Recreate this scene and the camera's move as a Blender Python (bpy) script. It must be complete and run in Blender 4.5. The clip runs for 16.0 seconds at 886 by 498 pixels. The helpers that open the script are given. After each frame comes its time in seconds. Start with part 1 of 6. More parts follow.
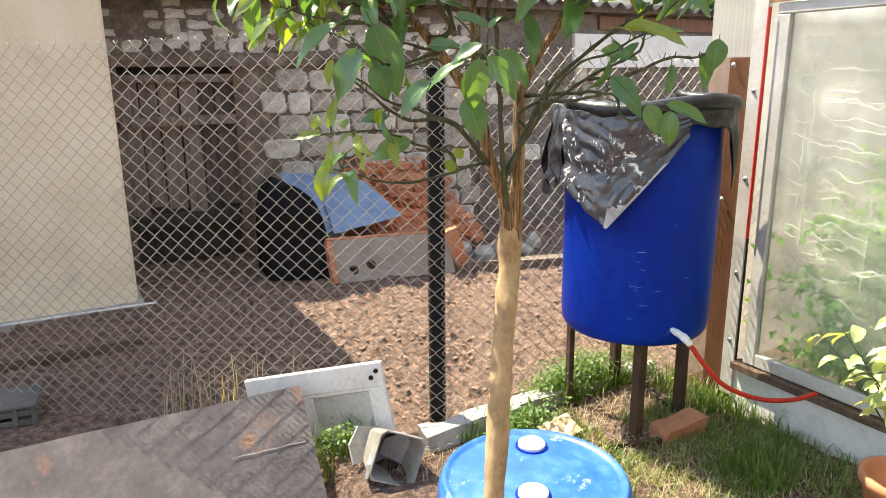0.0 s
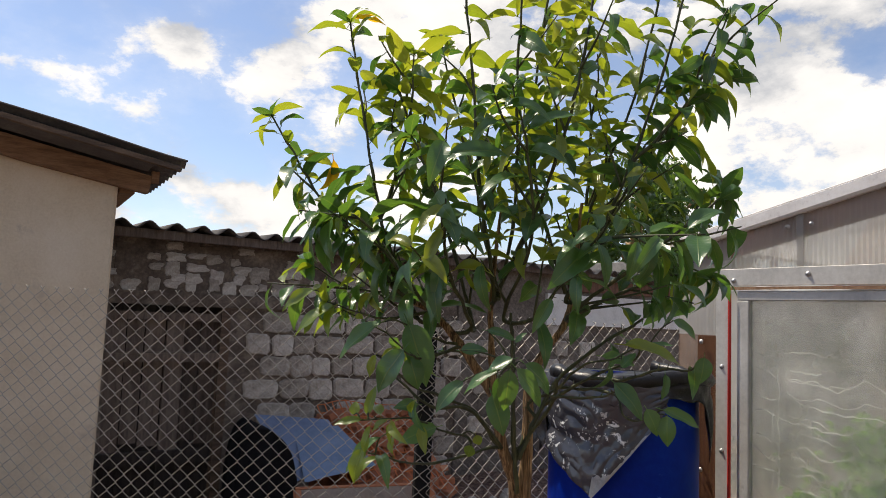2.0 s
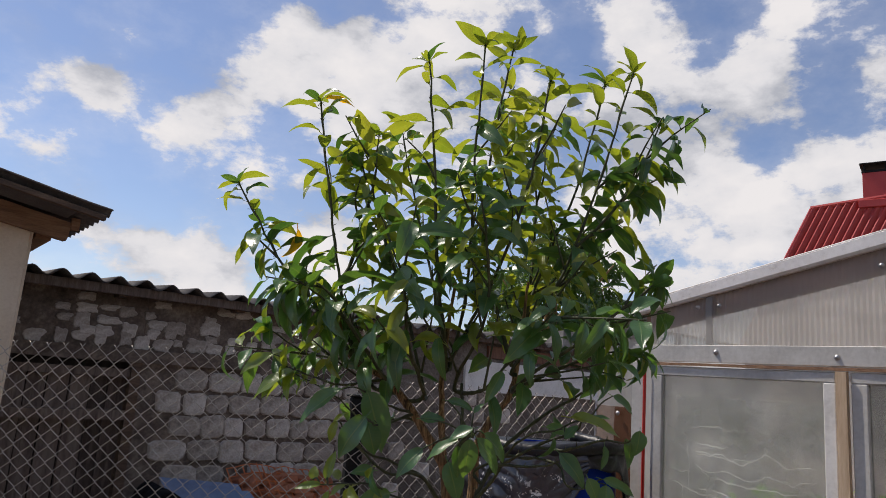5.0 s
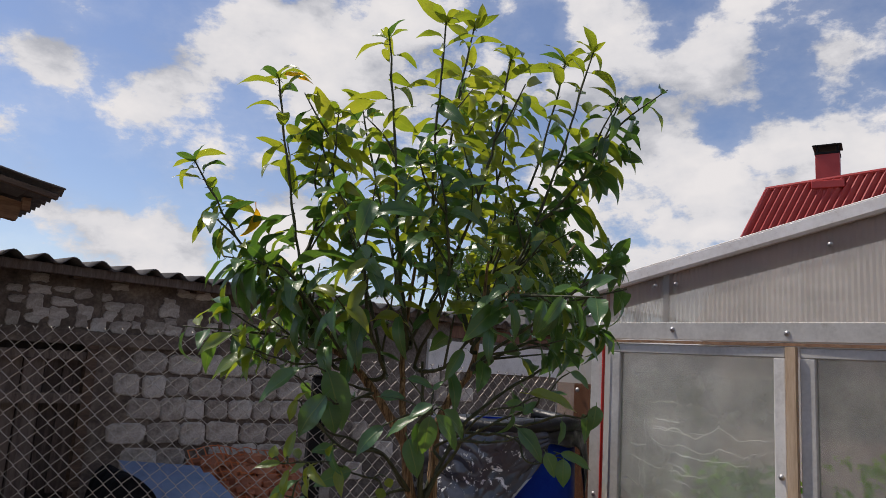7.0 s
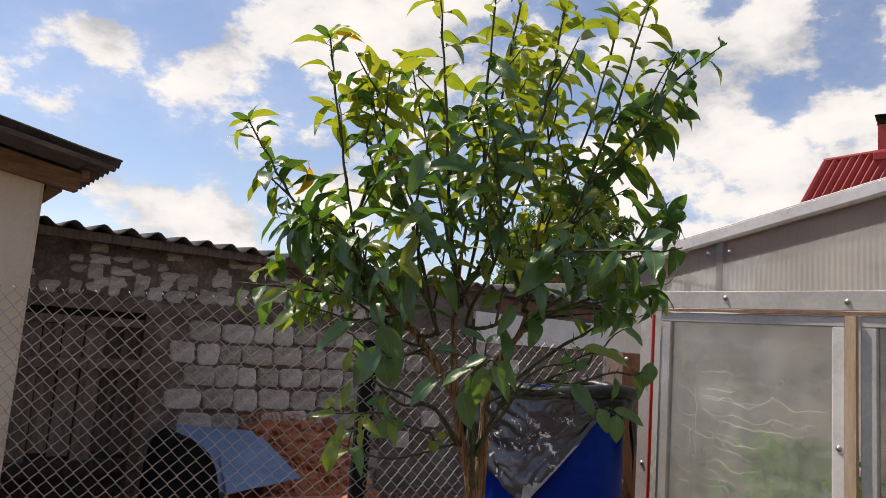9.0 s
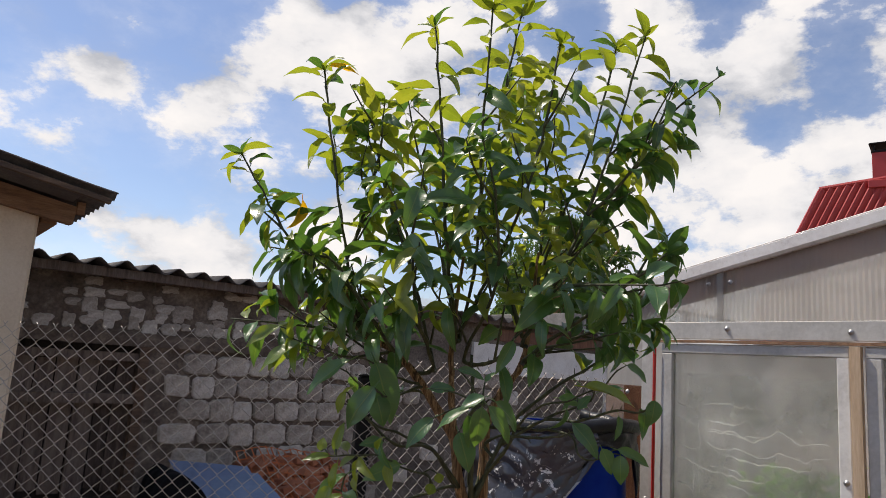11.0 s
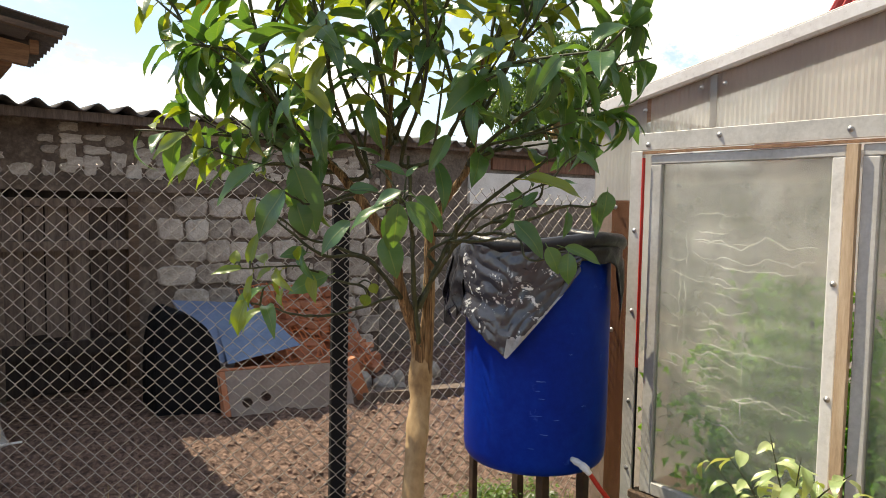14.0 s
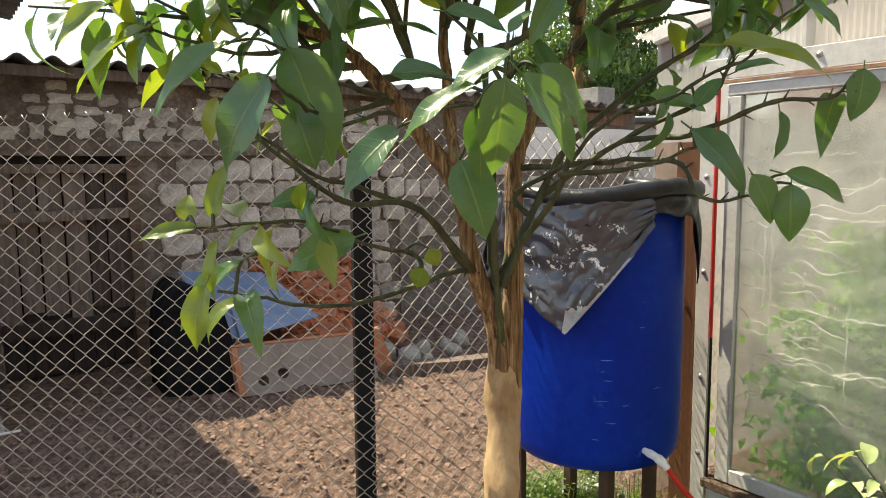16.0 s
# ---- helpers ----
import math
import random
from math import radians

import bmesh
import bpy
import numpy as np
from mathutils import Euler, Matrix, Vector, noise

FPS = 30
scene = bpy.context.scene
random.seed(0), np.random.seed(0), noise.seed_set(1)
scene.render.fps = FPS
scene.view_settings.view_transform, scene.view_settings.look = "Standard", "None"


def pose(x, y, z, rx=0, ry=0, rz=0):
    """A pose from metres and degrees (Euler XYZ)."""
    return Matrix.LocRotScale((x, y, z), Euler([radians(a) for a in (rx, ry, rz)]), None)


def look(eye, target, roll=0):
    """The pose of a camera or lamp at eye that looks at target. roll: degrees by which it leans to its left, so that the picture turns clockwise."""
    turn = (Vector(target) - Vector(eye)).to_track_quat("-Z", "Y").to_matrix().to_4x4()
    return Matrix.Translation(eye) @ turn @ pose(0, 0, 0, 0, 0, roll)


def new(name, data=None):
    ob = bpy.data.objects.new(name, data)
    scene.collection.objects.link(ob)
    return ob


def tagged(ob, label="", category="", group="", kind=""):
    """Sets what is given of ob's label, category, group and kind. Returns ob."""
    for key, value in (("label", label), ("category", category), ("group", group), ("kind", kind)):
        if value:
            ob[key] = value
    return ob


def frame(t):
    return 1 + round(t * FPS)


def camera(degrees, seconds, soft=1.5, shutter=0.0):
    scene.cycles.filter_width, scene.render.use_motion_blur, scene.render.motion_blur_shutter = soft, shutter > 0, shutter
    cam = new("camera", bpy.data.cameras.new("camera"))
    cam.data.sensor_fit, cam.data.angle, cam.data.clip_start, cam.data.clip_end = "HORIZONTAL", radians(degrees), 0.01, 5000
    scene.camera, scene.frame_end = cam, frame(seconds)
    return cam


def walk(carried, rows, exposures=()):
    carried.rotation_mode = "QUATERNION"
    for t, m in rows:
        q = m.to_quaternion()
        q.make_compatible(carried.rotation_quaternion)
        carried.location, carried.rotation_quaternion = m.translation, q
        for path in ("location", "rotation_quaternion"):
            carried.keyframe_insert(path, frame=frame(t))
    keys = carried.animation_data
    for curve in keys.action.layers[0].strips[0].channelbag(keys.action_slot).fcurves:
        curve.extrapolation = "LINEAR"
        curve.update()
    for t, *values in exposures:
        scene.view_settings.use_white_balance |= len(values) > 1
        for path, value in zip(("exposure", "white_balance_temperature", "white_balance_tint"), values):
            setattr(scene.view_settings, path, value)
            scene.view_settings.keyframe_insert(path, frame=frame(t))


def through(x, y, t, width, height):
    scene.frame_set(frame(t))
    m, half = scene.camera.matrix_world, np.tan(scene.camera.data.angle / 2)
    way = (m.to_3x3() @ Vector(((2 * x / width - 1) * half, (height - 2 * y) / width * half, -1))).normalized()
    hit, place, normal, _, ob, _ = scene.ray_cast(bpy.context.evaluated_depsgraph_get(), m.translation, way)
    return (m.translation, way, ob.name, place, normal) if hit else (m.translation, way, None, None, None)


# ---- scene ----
cam = camera(65.4, 16.0, 0.9)
PATH = [
    (0, (-0.256, -0.267, 1.435), (0.699, 1.419, 0.939), -0.7),
    (0.5, (-0.242, -0.276, 1.432), (0.635, 1.472, 1.013), -1.2),
    (1, (-0.258, -0.289, 1.479), (0.681, 1.47, 1.321), -0.5),
    (1.5, (-0.318, -0.293, 1.536), (0.726, 1.406, 1.682), 0.8),
    (2, (-0.395, -0.329, 1.519), (0.655, 1.362, 1.708), 2.5),
    (2.5, (-0.435, -0.346, 1.508), (0.83, 1.188, 1.724), 2.9),
    (3, (-0.461, -0.357, 1.512), (0.82, 1.152, 1.799), 3.7),
    (3.5, (-0.48, -0.349, 1.521), (0.766, 1.176, 1.875), 3.8),
    (4, (-0.491, -0.347, 1.526), (0.754, 1.175, 1.893), 4.7),
    (6.5, (-0.513, -0.358, 1.523), (0.682, 1.195, 1.921), 3.5),
    (7, (-0.501, -0.356, 1.523), (0.811, 1.117, 1.854), 3.8),
    (7.5, (-0.511, -0.357, 1.522), (0.741, 1.171, 1.841), 3.8),
    (8, (-0.508, -0.346, 1.483), (0.715, 1.222, 1.702), 3.0),
    (8.5, (-0.496, -0.342, 1.487), (0.734, 1.221, 1.697), 3.5),
    (9, (-0.505, -0.345, 1.489), (0.719, 1.217, 1.741), 4.3),
    (11.5, (-0.483, -0.319, 1.502), (0.736, 1.229, 1.843), 4.1),
    (12, (-0.486, -0.318, 1.483), (0.805, 1.183, 1.763), 4.0),
    (12.5, (-0.469, -0.311, 1.438), (0.734, 1.27, 1.664), 1.1),
    (13, (-0.397, -0.294, 1.428), (0.818, 1.293, 1.465), 2.0),
    (13.5, (-0.353, -0.306, 1.452), (0.807, 1.323, 1.432), 1.5),
    (14, (-0.299, -0.286, 1.45), (0.933, 1.284, 1.32), 1.0),
    (14.5, (-0.228, -0.261, 1.424), (1.031, 1.279, 1.212), 0.8),
    (15, (-0.161, -0.141, 1.409), (1.21, 1.299, 1.199), 2.6),
    (15.5, (-0.145, 0.02, 1.416), (1.214, 1.476, 1.235), 0.8),
    (16, (-0.094, 0.109, 1.4), (1.097, 1.698, 1.162), -0.7),
]
# seconds, stops, kelvin, tint
EXPOSURE = [(0, 1.62, 7600, 5), (0.9, 1.45, 7500, 5), (1.6, 0.45, 7300, 9), (2.4, -0.13, 6900, 13), (3.5, -0.28, 6650, 14), (7.0, -0.43, 6650, 14), (8.0, -0.38, 6850, 14), (8.5, -0.18, 7000, 13), (9.2, -0.10, 7100, 13),
            (11.4, -0.20, 6800, 13), (12.0, -0.38, 6850, 14), (13.0, -0.18, 7300, 12), (13.8, 0.52, 7700, 8), (14.5, 0.86, 7700, 5), (15.1, 1.04, 7700, 4), (16.0, 1.02, 7900, 4)]
walk(cam, [(t, look(eye, target, roll)) for t, eye, target, roll in PATH], EXPOSURE)

# ---- sky and sun ----
SUN_FROM = Vector((-0.236, 0.57, 1.0)).normalized()
sun_data = bpy.data.lights.new("sun", "SUN")
sun_data.energy, sun_data.angle, sun_data.color = 5.0, radians(0.3), (1.0, 0.94, 0.84)
sun = new("sun", sun_data)
sun.matrix_world = look(SUN_FROM * 30, (0, 0, 0))

world = bpy.data.worlds.new("sky")
scene.world = world
world.use_nodes = True


def node(tree, kind, **values):
    made = tree.nodes.new(kind)
    for key, value in values.items():
        made.inputs[key.replace("_", " ")].default_value = value
    return made


def mathn(tree, op, a, b=None, c=None):
    made = tree.nodes.new("ShaderNodeMath")
    made.operation = op
    for k, v in enumerate((a, b, c)):
        if v is None:
            continue
        if isinstance(v, (int, float)):
            made.inputs[k].default_value = v
        else:
            tree.links.new(v, made.inputs[k])
    return made.outputs[0]


def ramp(tree, fac, stops):
    made = tree.nodes.new("ShaderNodeValToRGB")
    el = made.color_ramp.elements
    while len(el) < len(stops):
        el.new(0.5)
    for e, (p, c) in zip(el, stops):
        e.position = p
        e.color = (*c, 1) if isinstance(c, tuple) else (c, c, c, 1)
    tree.links.new(fac, made.inputs[0])
    return made.outputs[0]


def build_sky():
    t = world.node_tree
    t.nodes.clear()
    out = t.nodes.new("ShaderNodeOutputWorld")
    sky = t.nodes.new("ShaderNodeTexSky")
    sky.sky_type, sky.sun_disc = "NISHITA", False
    sky.sun_elevation = math.asin(SUN_FROM.z)
    sky.sun_rotation = math.atan2(SUN_FROM.x, SUN_FROM.y)
    sky.air_density, sky.dust_density, sky.ozone_density = 1.0, 0.3, 3.0
    co = t.nodes.new("ShaderNodeTexCoord")
    sep = t.nodes.new("ShaderNodeSeparateXYZ")
    t.links.new(co.outputs["Generated"], sep.inputs[0])
    flat = t.nodes.new("ShaderNodeCombineXYZ")
    t.links.new(sep.outputs[0], flat.inputs[0])
    t.links.new(sep.outputs[1], flat.inputs[1])
    t.links.new(mathn(t, "MULTIPLY", sep.outputs[2], 1.7), flat.inputs[2])
    big = node(t, "ShaderNodeTexNoise", Scale=9.0, Detail=12.0, Roughness=0.62)
    t.links.new(flat.outputs[0], big.inputs["Vector"])
    shade = node(t, "ShaderNodeTexNoise", Scale=4.5, Detail=5.0)
    shift = node(t, "ShaderNodeMapping")
    shift.inputs["Location"].default_value = (3.1, 1.7, 0)
    t.links.new(flat.outputs[0], shift.inputs["Vector"])
    t.links.new(shift.outputs[0], shade.inputs["Vector"])
    # the larger cumulus heaps, by the way they lie in, with their breadth
    total = None
    for az, el, wide, amount in CLOUDS + GAPS:
        v = (math.sin(radians(az)) * math.cos(radians(el)), math.cos(radians(az)) * math.cos(radians(el)), math.sin(radians(el)))
        dot = t.nodes.new("ShaderNodeVectorMath")
        dot.operation = "DOT_PRODUCT"
        t.links.new(co.outputs["Generated"], dot.inputs[0])
        dot.inputs[1].default_value = v
        k = 1 / (1 - math.cos(radians(wide)))
        g = mathn(t, "EXPONENT", mathn(t, "MULTIPLY", mathn(t, "SUBTRACT", dot.outputs["Value"], 1.0), k))
        g = mathn(t, "MULTIPLY", g, amount)
        total = g if total is None else mathn(t, "ADD", total, g)
    density = mathn(t, "ADD", big.outputs["Fac"], total)
    cover = ramp(t, density, [(0.36, 0.05), (0.545, 0.17), (0.592, 0.58), (0.645, 1.0)])
    body = ramp(t, mathn(t, "ADD", mathn(t, "MULTIPLY", shade.outputs["Fac"], 0.8), mathn(t, "MULTIPLY", big.outputs["Fac"], -0.45)),
                [(0.05, (1.06, 1.06, 1.06)), (0.15, (0.93, 0.95, 0.98)), (0.25, (0.56, 0.60, 0.67))])
    white = node(t, "ShaderNodeBackground", Strength=CLOUD_LIGHT)
    t.links.new(body, white.inputs["Color"])
    blue = node(t, "ShaderNodeBackground", Strength=SKY_LIGHT)
    deep = t.nodes.new("ShaderNodeMixRGB")
    deep.blend_type = "MULTIPLY"
    deep.inputs[0].default_value = 1.0
    t.links.new(sky.outputs[0], deep.inputs[1])
    deep.inputs[2].default_value = (1.06, 1.02, 1.06, 1)
    t.links.new(deep.outputs[0], blue.inputs["Color"])
    mix = t.nodes.new("ShaderNodeMixShader")
    t.links.new(cover, mix.inputs[0])
    t.links.new(blue.outputs[0], mix.inputs[1])
    t.links.new(white.outputs[0], mix.inputs[2])
    t.links.new(mix.outputs[0], out.inputs[0])


SKY_LIGHT, CLOUD_LIGHT = 0.145, 1.0
# azimuth from north towards east, elevation, breadth, amount
CLOUDS = [(10.3, 20.2, 2.2, 0.19), (4.9, 22.3, 1.2, 0.16), (6.1, 18.1, 1.0, 0.15), (8.0, 14.8, 2.0, 0.10), (17.6, 16.5, 3.0, 0.20), (20.7, 22.6, 3.6, 0.20), (25.0, 25.4, 3.8, 0.20),
          (31.1, 24.2, 5.6, 0.20), (39.9, 26.3, 6.5, 0.20), (15.1, 7.8, 2.6, 0.17), (20.1, 7.1, 3.8, 0.18), (28.6, 11.2, 5.6, 0.17), (54.8, 27.5, 3.2, 0.18), (57.4, 20.6, 5.6, 0.19),
          (63.9, 24.7, 2.4, 0.15), (70.4, 17.4, 4.6, 0.20), (63.8, 14.0, 5.0, 0.20), (54.6, 11.3, 7.0, 0.17), (66.1, 28.6, 1.2, 0.16), (72.3, 24.3, 1.4, 0.14), (10.4, 9.9, 2.2, 0.13)]
GAPS = [(7.4, 23.2, 2.4, -0.14), (14.8, 24.0, 2.8, -0.18), (6.9, 16.5, 1.6, -0.12), (12.0, 13.6, 3.2, -0.15), (16.9, 12.4, 2.2, -0.14), (26.9, 28.6, 1.3, -0.24), (49.3, 28.2, 2.0, -0.22), (61.4, 28.0, 2.3, -0.12),
        (68.8, 25.8, 2.6, -0.11), (64.3, 18.9, 1.7, -0.24), (69.0, 22.0, 2.0, -0.16), (22.6, 11.6, 1.8, -0.16), (3.5, 20.4, 1.6, -0.14)]
build_sky()

# ---- materials ----


def material(name, colors, rough=0.8, scale=6.0, bump=0.3, metal=0.0, fine=60.0, spread=0.25, stretch=(1, 1, 1), stain=None, vary=0.0, coat=0.0, spec=0.5, bump_far=0.01):
    """A surface of two or three colours, mixed by a coarse and a fine noise, with relief by the fine one."""
    m = bpy.data.materials.new(name)
    m.use_nodes = True
    t = m.node_tree
    b = t.nodes["Principled BSDF"]
    co = t.nodes.new("ShaderNodeTexCoord")
    mp = t.nodes.new("ShaderNodeMapping")
    mp.inputs["Scale"].default_value = stretch
    t.links.new(co.outputs["Object"], mp.inputs["Vector"])
    coarse = node(t, "ShaderNodeTexNoise", Scale=scale, Detail=6.0, Roughness=0.6)
    grain = node(t, "ShaderNodeTexNoise", Scale=fine, Detail=5.0, Roughness=0.65)
    for n in (coarse, grain):
        t.links.new(mp.outputs[0], n.inputs["Vector"])
    mixed = mathn(t, "ADD", mathn(t, "MULTIPLY", coarse.outputs["Fac"], 0.6), mathn(t, "MULTIPLY", grain.outputs["Fac"], 0.4))
    if vary:
        info = t.nodes.new("ShaderNodeObjectInfo")
        mixed = mathn(t, "ADD", mixed, mathn(t, "MULTIPLY", mathn(t, "SUBTRACT", info.outputs["Random"], 0.5), vary))
    n = len(colors)
    stops = [(0.5 - spread + 2 * spread * k / max(n - 1, 1), c) for k, c in enumerate(colors)]
    col = ramp(t, mixed, stops)
    if stain:
        spots = node(t, "ShaderNodeTexNoise", Scale=stain[1], Detail=8.0, Roughness=0.7)
        t.links.new(co.outputs["Object"], spots.inputs["Vector"])
        mx = t.nodes.new("ShaderNodeMixRGB")
        t.links.new(ramp(t, spots.outputs["Fac"], [(stain[2], 0.0), (stain[2] + 0.12, 1.0)]), mx.inputs[0])
        t.links.new(col, mx.inputs[1])
        mx.inputs[2].default_value = (*stain[0], 1)
        col = mx.outputs[0]
    t.links.new(col, b.inputs["Base Color"])
    t.links.new(mathn(t, "ADD", mathn(t, "MULTIPLY", grain.outputs["Fac"], 0.25), rough - 0.12), b.inputs["Roughness"])
    b.inputs["Metallic"].default_value = metal
    b.inputs["Specular IOR Level"].default_value = spec
    b.inputs["Coat Weight"].default_value = coat
    if bump:
        bp = node(t, "ShaderNodeBump", Strength=bump, Distance=bump_far)
        t.links.new(mixed, bp.inputs["Height"])
        t.links.new(bp.outputs[0], b.inputs["Normal"])
    return m


def sheer(name, color, clear, glow, rough=0.3, blur=0.0):
    """A see-through sheet: clear passes straight, glow passes scattered, the rest is a plain surface with gloss."""
    m = bpy.data.materials.new(name)
    m.use_nodes = True
    t = m.node_tree
    out = t.nodes["Material Output"]
    b = t.nodes["Principled BSDF"]
    co = t.nodes.new("ShaderNodeTexCoord")
    spots = node(t, "ShaderNodeTexNoise", Scale=5.0, Detail=7.0, Roughness=0.65)
    t.links.new(co.outputs["Object"], spots.inputs["Vector"])
    col = ramp(t, spots.outputs["Fac"], [(0.3, tuple(c * 0.75 for c in color)), (0.65, color)])
    t.links.new(col, b.inputs["Base Color"])
    b.inputs["Roughness"].default_value = rough
    tl = t.nodes.new("ShaderNodeBsdfTranslucent")
    t.links.new(col, tl.inputs["Color"])
    if blur:
        tr = node(t, "ShaderNodeBsdfRefraction", IOR=1.12, Roughness=blur)
    else:
        tr = t.nodes.new("ShaderNodeBsdfTransparent")
    m1, m2 = t.nodes.new("ShaderNodeMixShader"), t.nodes.new("ShaderNodeMixShader")
    m1.inputs[0].default_value = glow
    t.links.new(b.outputs[0], m1.inputs[1])
    t.links.new(tl.outputs[0], m1.inputs[2])
    t.links.new(mathn(t, "MULTIPLY", ramp(t, spots.outputs["Fac"], [(0.25, 0.6), (0.7, 1.0)]), clear), m2.inputs[0])
    t.links.new(m1.outputs[0], m2.inputs[1])
    t.links.new(tr.outputs[0], m2.inputs[2])
    t.links.new(m2.outputs[0], out.inputs[0])
    return m


def leafy(name, colors, glow=0.4, rough=0.33, through=(3.0, 2.5, 0.8)):
    """A leaf: colour by leaf and by blotch, a pale midrib and side veins where the leaf carries its own lengthwise places."""
    m = bpy.data.materials.new(name)
    m.use_nodes = True
    t = m.node_tree
    out, b = t.nodes["Material Output"], t.nodes["Principled BSDF"]
    info, geo = t.nodes.new("ShaderNodeObjectInfo"), t.nodes.new("ShaderNodeNewGeometry")
    co = t.nodes.new("ShaderNodeTexCoord")
    spots = node(t, "ShaderNodeTexNoise", Scale=28.0, Detail=4.0)
    t.links.new(co.outputs["Object"], spots.inputs["Vector"])
    pick = mathn(t, "ADD", mathn(t, "MULTIPLY", info.outputs["Random"], 0.35), mathn(t, "MULTIPLY", geo.outputs["Random Per Island"], 0.35))
    pick = mathn(t, "ADD", pick, mathn(t, "MULTIPLY", spots.outputs["Fac"], 0.4))
    col = ramp(t, pick, [(0.15 + 0.75 * k / (len(colors) - 1), c) for k, c in enumerate(colors)])
    place = t.nodes.new("ShaderNodeAttribute")
    place.attribute_name = "leaf_uv"
    sep = t.nodes.new("ShaderNodeSeparateXYZ")
    t.links.new(place.outputs["Vector"], sep.inputs[0])
    across = mathn(t, "ABSOLUTE", sep.outputs[1])
    on_leaf = mathn(t, "GREATER_THAN", sep.outputs[0], 0.001)
    rib = mathn(t, "MULTIPLY", ramp(t, across, [(0.02, 1.0), (0.075, 0.0)]), on_leaf)
    vein = mathn(t, "SINE", mathn(t, "SUBTRACT", mathn(t, "MULTIPLY", sep.outputs[0], 62.0), mathn(t, "MULTIPLY", across, 7.0)))
    vein = mathn(t, "MULTIPLY", ramp(t, vein, [(0.75, 0.0), (1.0, 1.0)]), on_leaf)
    pale = t.nodes.new("ShaderNodeMixRGB")
    t.links.new(mathn(t, "ADD", mathn(t, "MULTIPLY", rib, 0.28), mathn(t, "MULTIPLY", vein, 0.03)), pale.inputs[0])
    t.links.new(col, pale.inputs[1])
    pale.inputs[2].default_value = (0.24, 0.30, 0.08, 1)
    col = pale.outputs[0]
    t.links.new(col, b.inputs["Base Color"])
    b.inputs["Roughness"].default_value = rough
    b.inputs["Specular IOR Level"].default_value = 0.85
    tl = t.nodes.new("ShaderNodeBsdfTranslucent")
    warm = t.nodes.new("ShaderNodeMixRGB")
    warm.blend_type = "MULTIPLY"
    warm.inputs[0].default_value = 1.0
    t.links.new(col, warm.inputs[1])
    warm.inputs[2].default_value = (*through, 1)
    t.links.new(warm.outputs[0], tl.inputs["Color"])
    bp = node(t, "ShaderNodeBump", Strength=0.35, Distance=0.004)
    t.links.new(mathn(t, "SUBTRACT", mathn(t, "MULTIPLY", spots.outputs["Fac"], 0.8), mathn(t, "ADD", mathn(t, "MULTIPLY", rib, 0.25), mathn(t, "MULTIPLY", vein, 0.07))), bp.inputs["Height"])
    t.links.new(bp.outputs[0], b.inputs["Normal"])
    mx = t.nodes.new("ShaderNodeMixShader")
    mx.inputs[0].default_value = glow
    t.links.new(b.outputs[0], mx.inputs[1])
    t.links.new(tl.outputs[0], mx.inputs[2])
    t.links.new(mx.outputs[0], out.inputs[0])
    return m


def crumpled(name, base, glint):
    """Glossy thin film with flat facets between sharp creases and a few pale highlights painted into its colour."""
    m = bpy.data.materials.new(name)
    m.use_nodes = True
    t = m.node_tree
    b = t.nodes["Principled BSDF"]
    co = t.nodes.new("ShaderNodeTexCoord")
    warp = node(t, "ShaderNodeTexNoise", Scale=9.0, Detail=3.0)
    t.links.new(co.outputs["Object"], warp.inputs["Vector"])
    add = t.nodes.new("ShaderNodeVectorMath")
    add.operation = "MULTIPLY_ADD"
    t.links.new(warp.outputs["Color"], add.inputs[0])
    add.inputs[1].default_value = (0.16, 0.16, 0.16)
    t.links.new(co.outputs["Object"], add.inputs[2])
    height = None
    for size, amount in ((6.0, 1.5), (17.0, 0.45)):
        cell = node(t, "ShaderNodeTexVoronoi", Scale=size)
        cell.feature = "F1"
        t.links.new(add.outputs[0], cell.inputs["Vector"])
        h = mathn(t, "MULTIPLY", cell.outputs["Distance"], amount)
        height = h if height is None else mathn(t, "ADD", height, h)
    bp = node(t, "ShaderNodeBump", Strength=0.4, Distance=0.02)
    t.links.new(height, bp.inputs["Height"])
    t.links.new(bp.outputs[0], b.inputs["Normal"])
    spots = node(t, "ShaderNodeTexNoise", Scale=30.0, Detail=5.0, Roughness=0.7)
    t.links.new(add.outputs[0], spots.inputs["Vector"])
    big = node(t, "ShaderNodeTexNoise", Scale=5.0, Detail=2.0)
    t.links.new(co.outputs["Object"], big.inputs["Vector"])
    # white highlights mixed into the base colour
    mx = t.nodes.new("ShaderNodeMixRGB")
    where = mathn(t, "MULTIPLY", ramp(t, spots.outputs["Fac"], [(0.57, 0.0), (0.61, 1.0)]), ramp(t, big.outputs["Fac"], [(0.50, 0.0), (0.57, 1.0)]))
    t.links.new(where, mx.inputs[0])
    mx.inputs[1].default_value = (*base, 1)
    mx.inputs[2].default_value = (*glint, 1)
    t.links.new(mx.outputs[0], b.inputs["Base Color"])
    b.inputs["Roughness"].default_value = 0.22
    b.inputs["Specular IOR Level"].default_value = 0.7
    return m


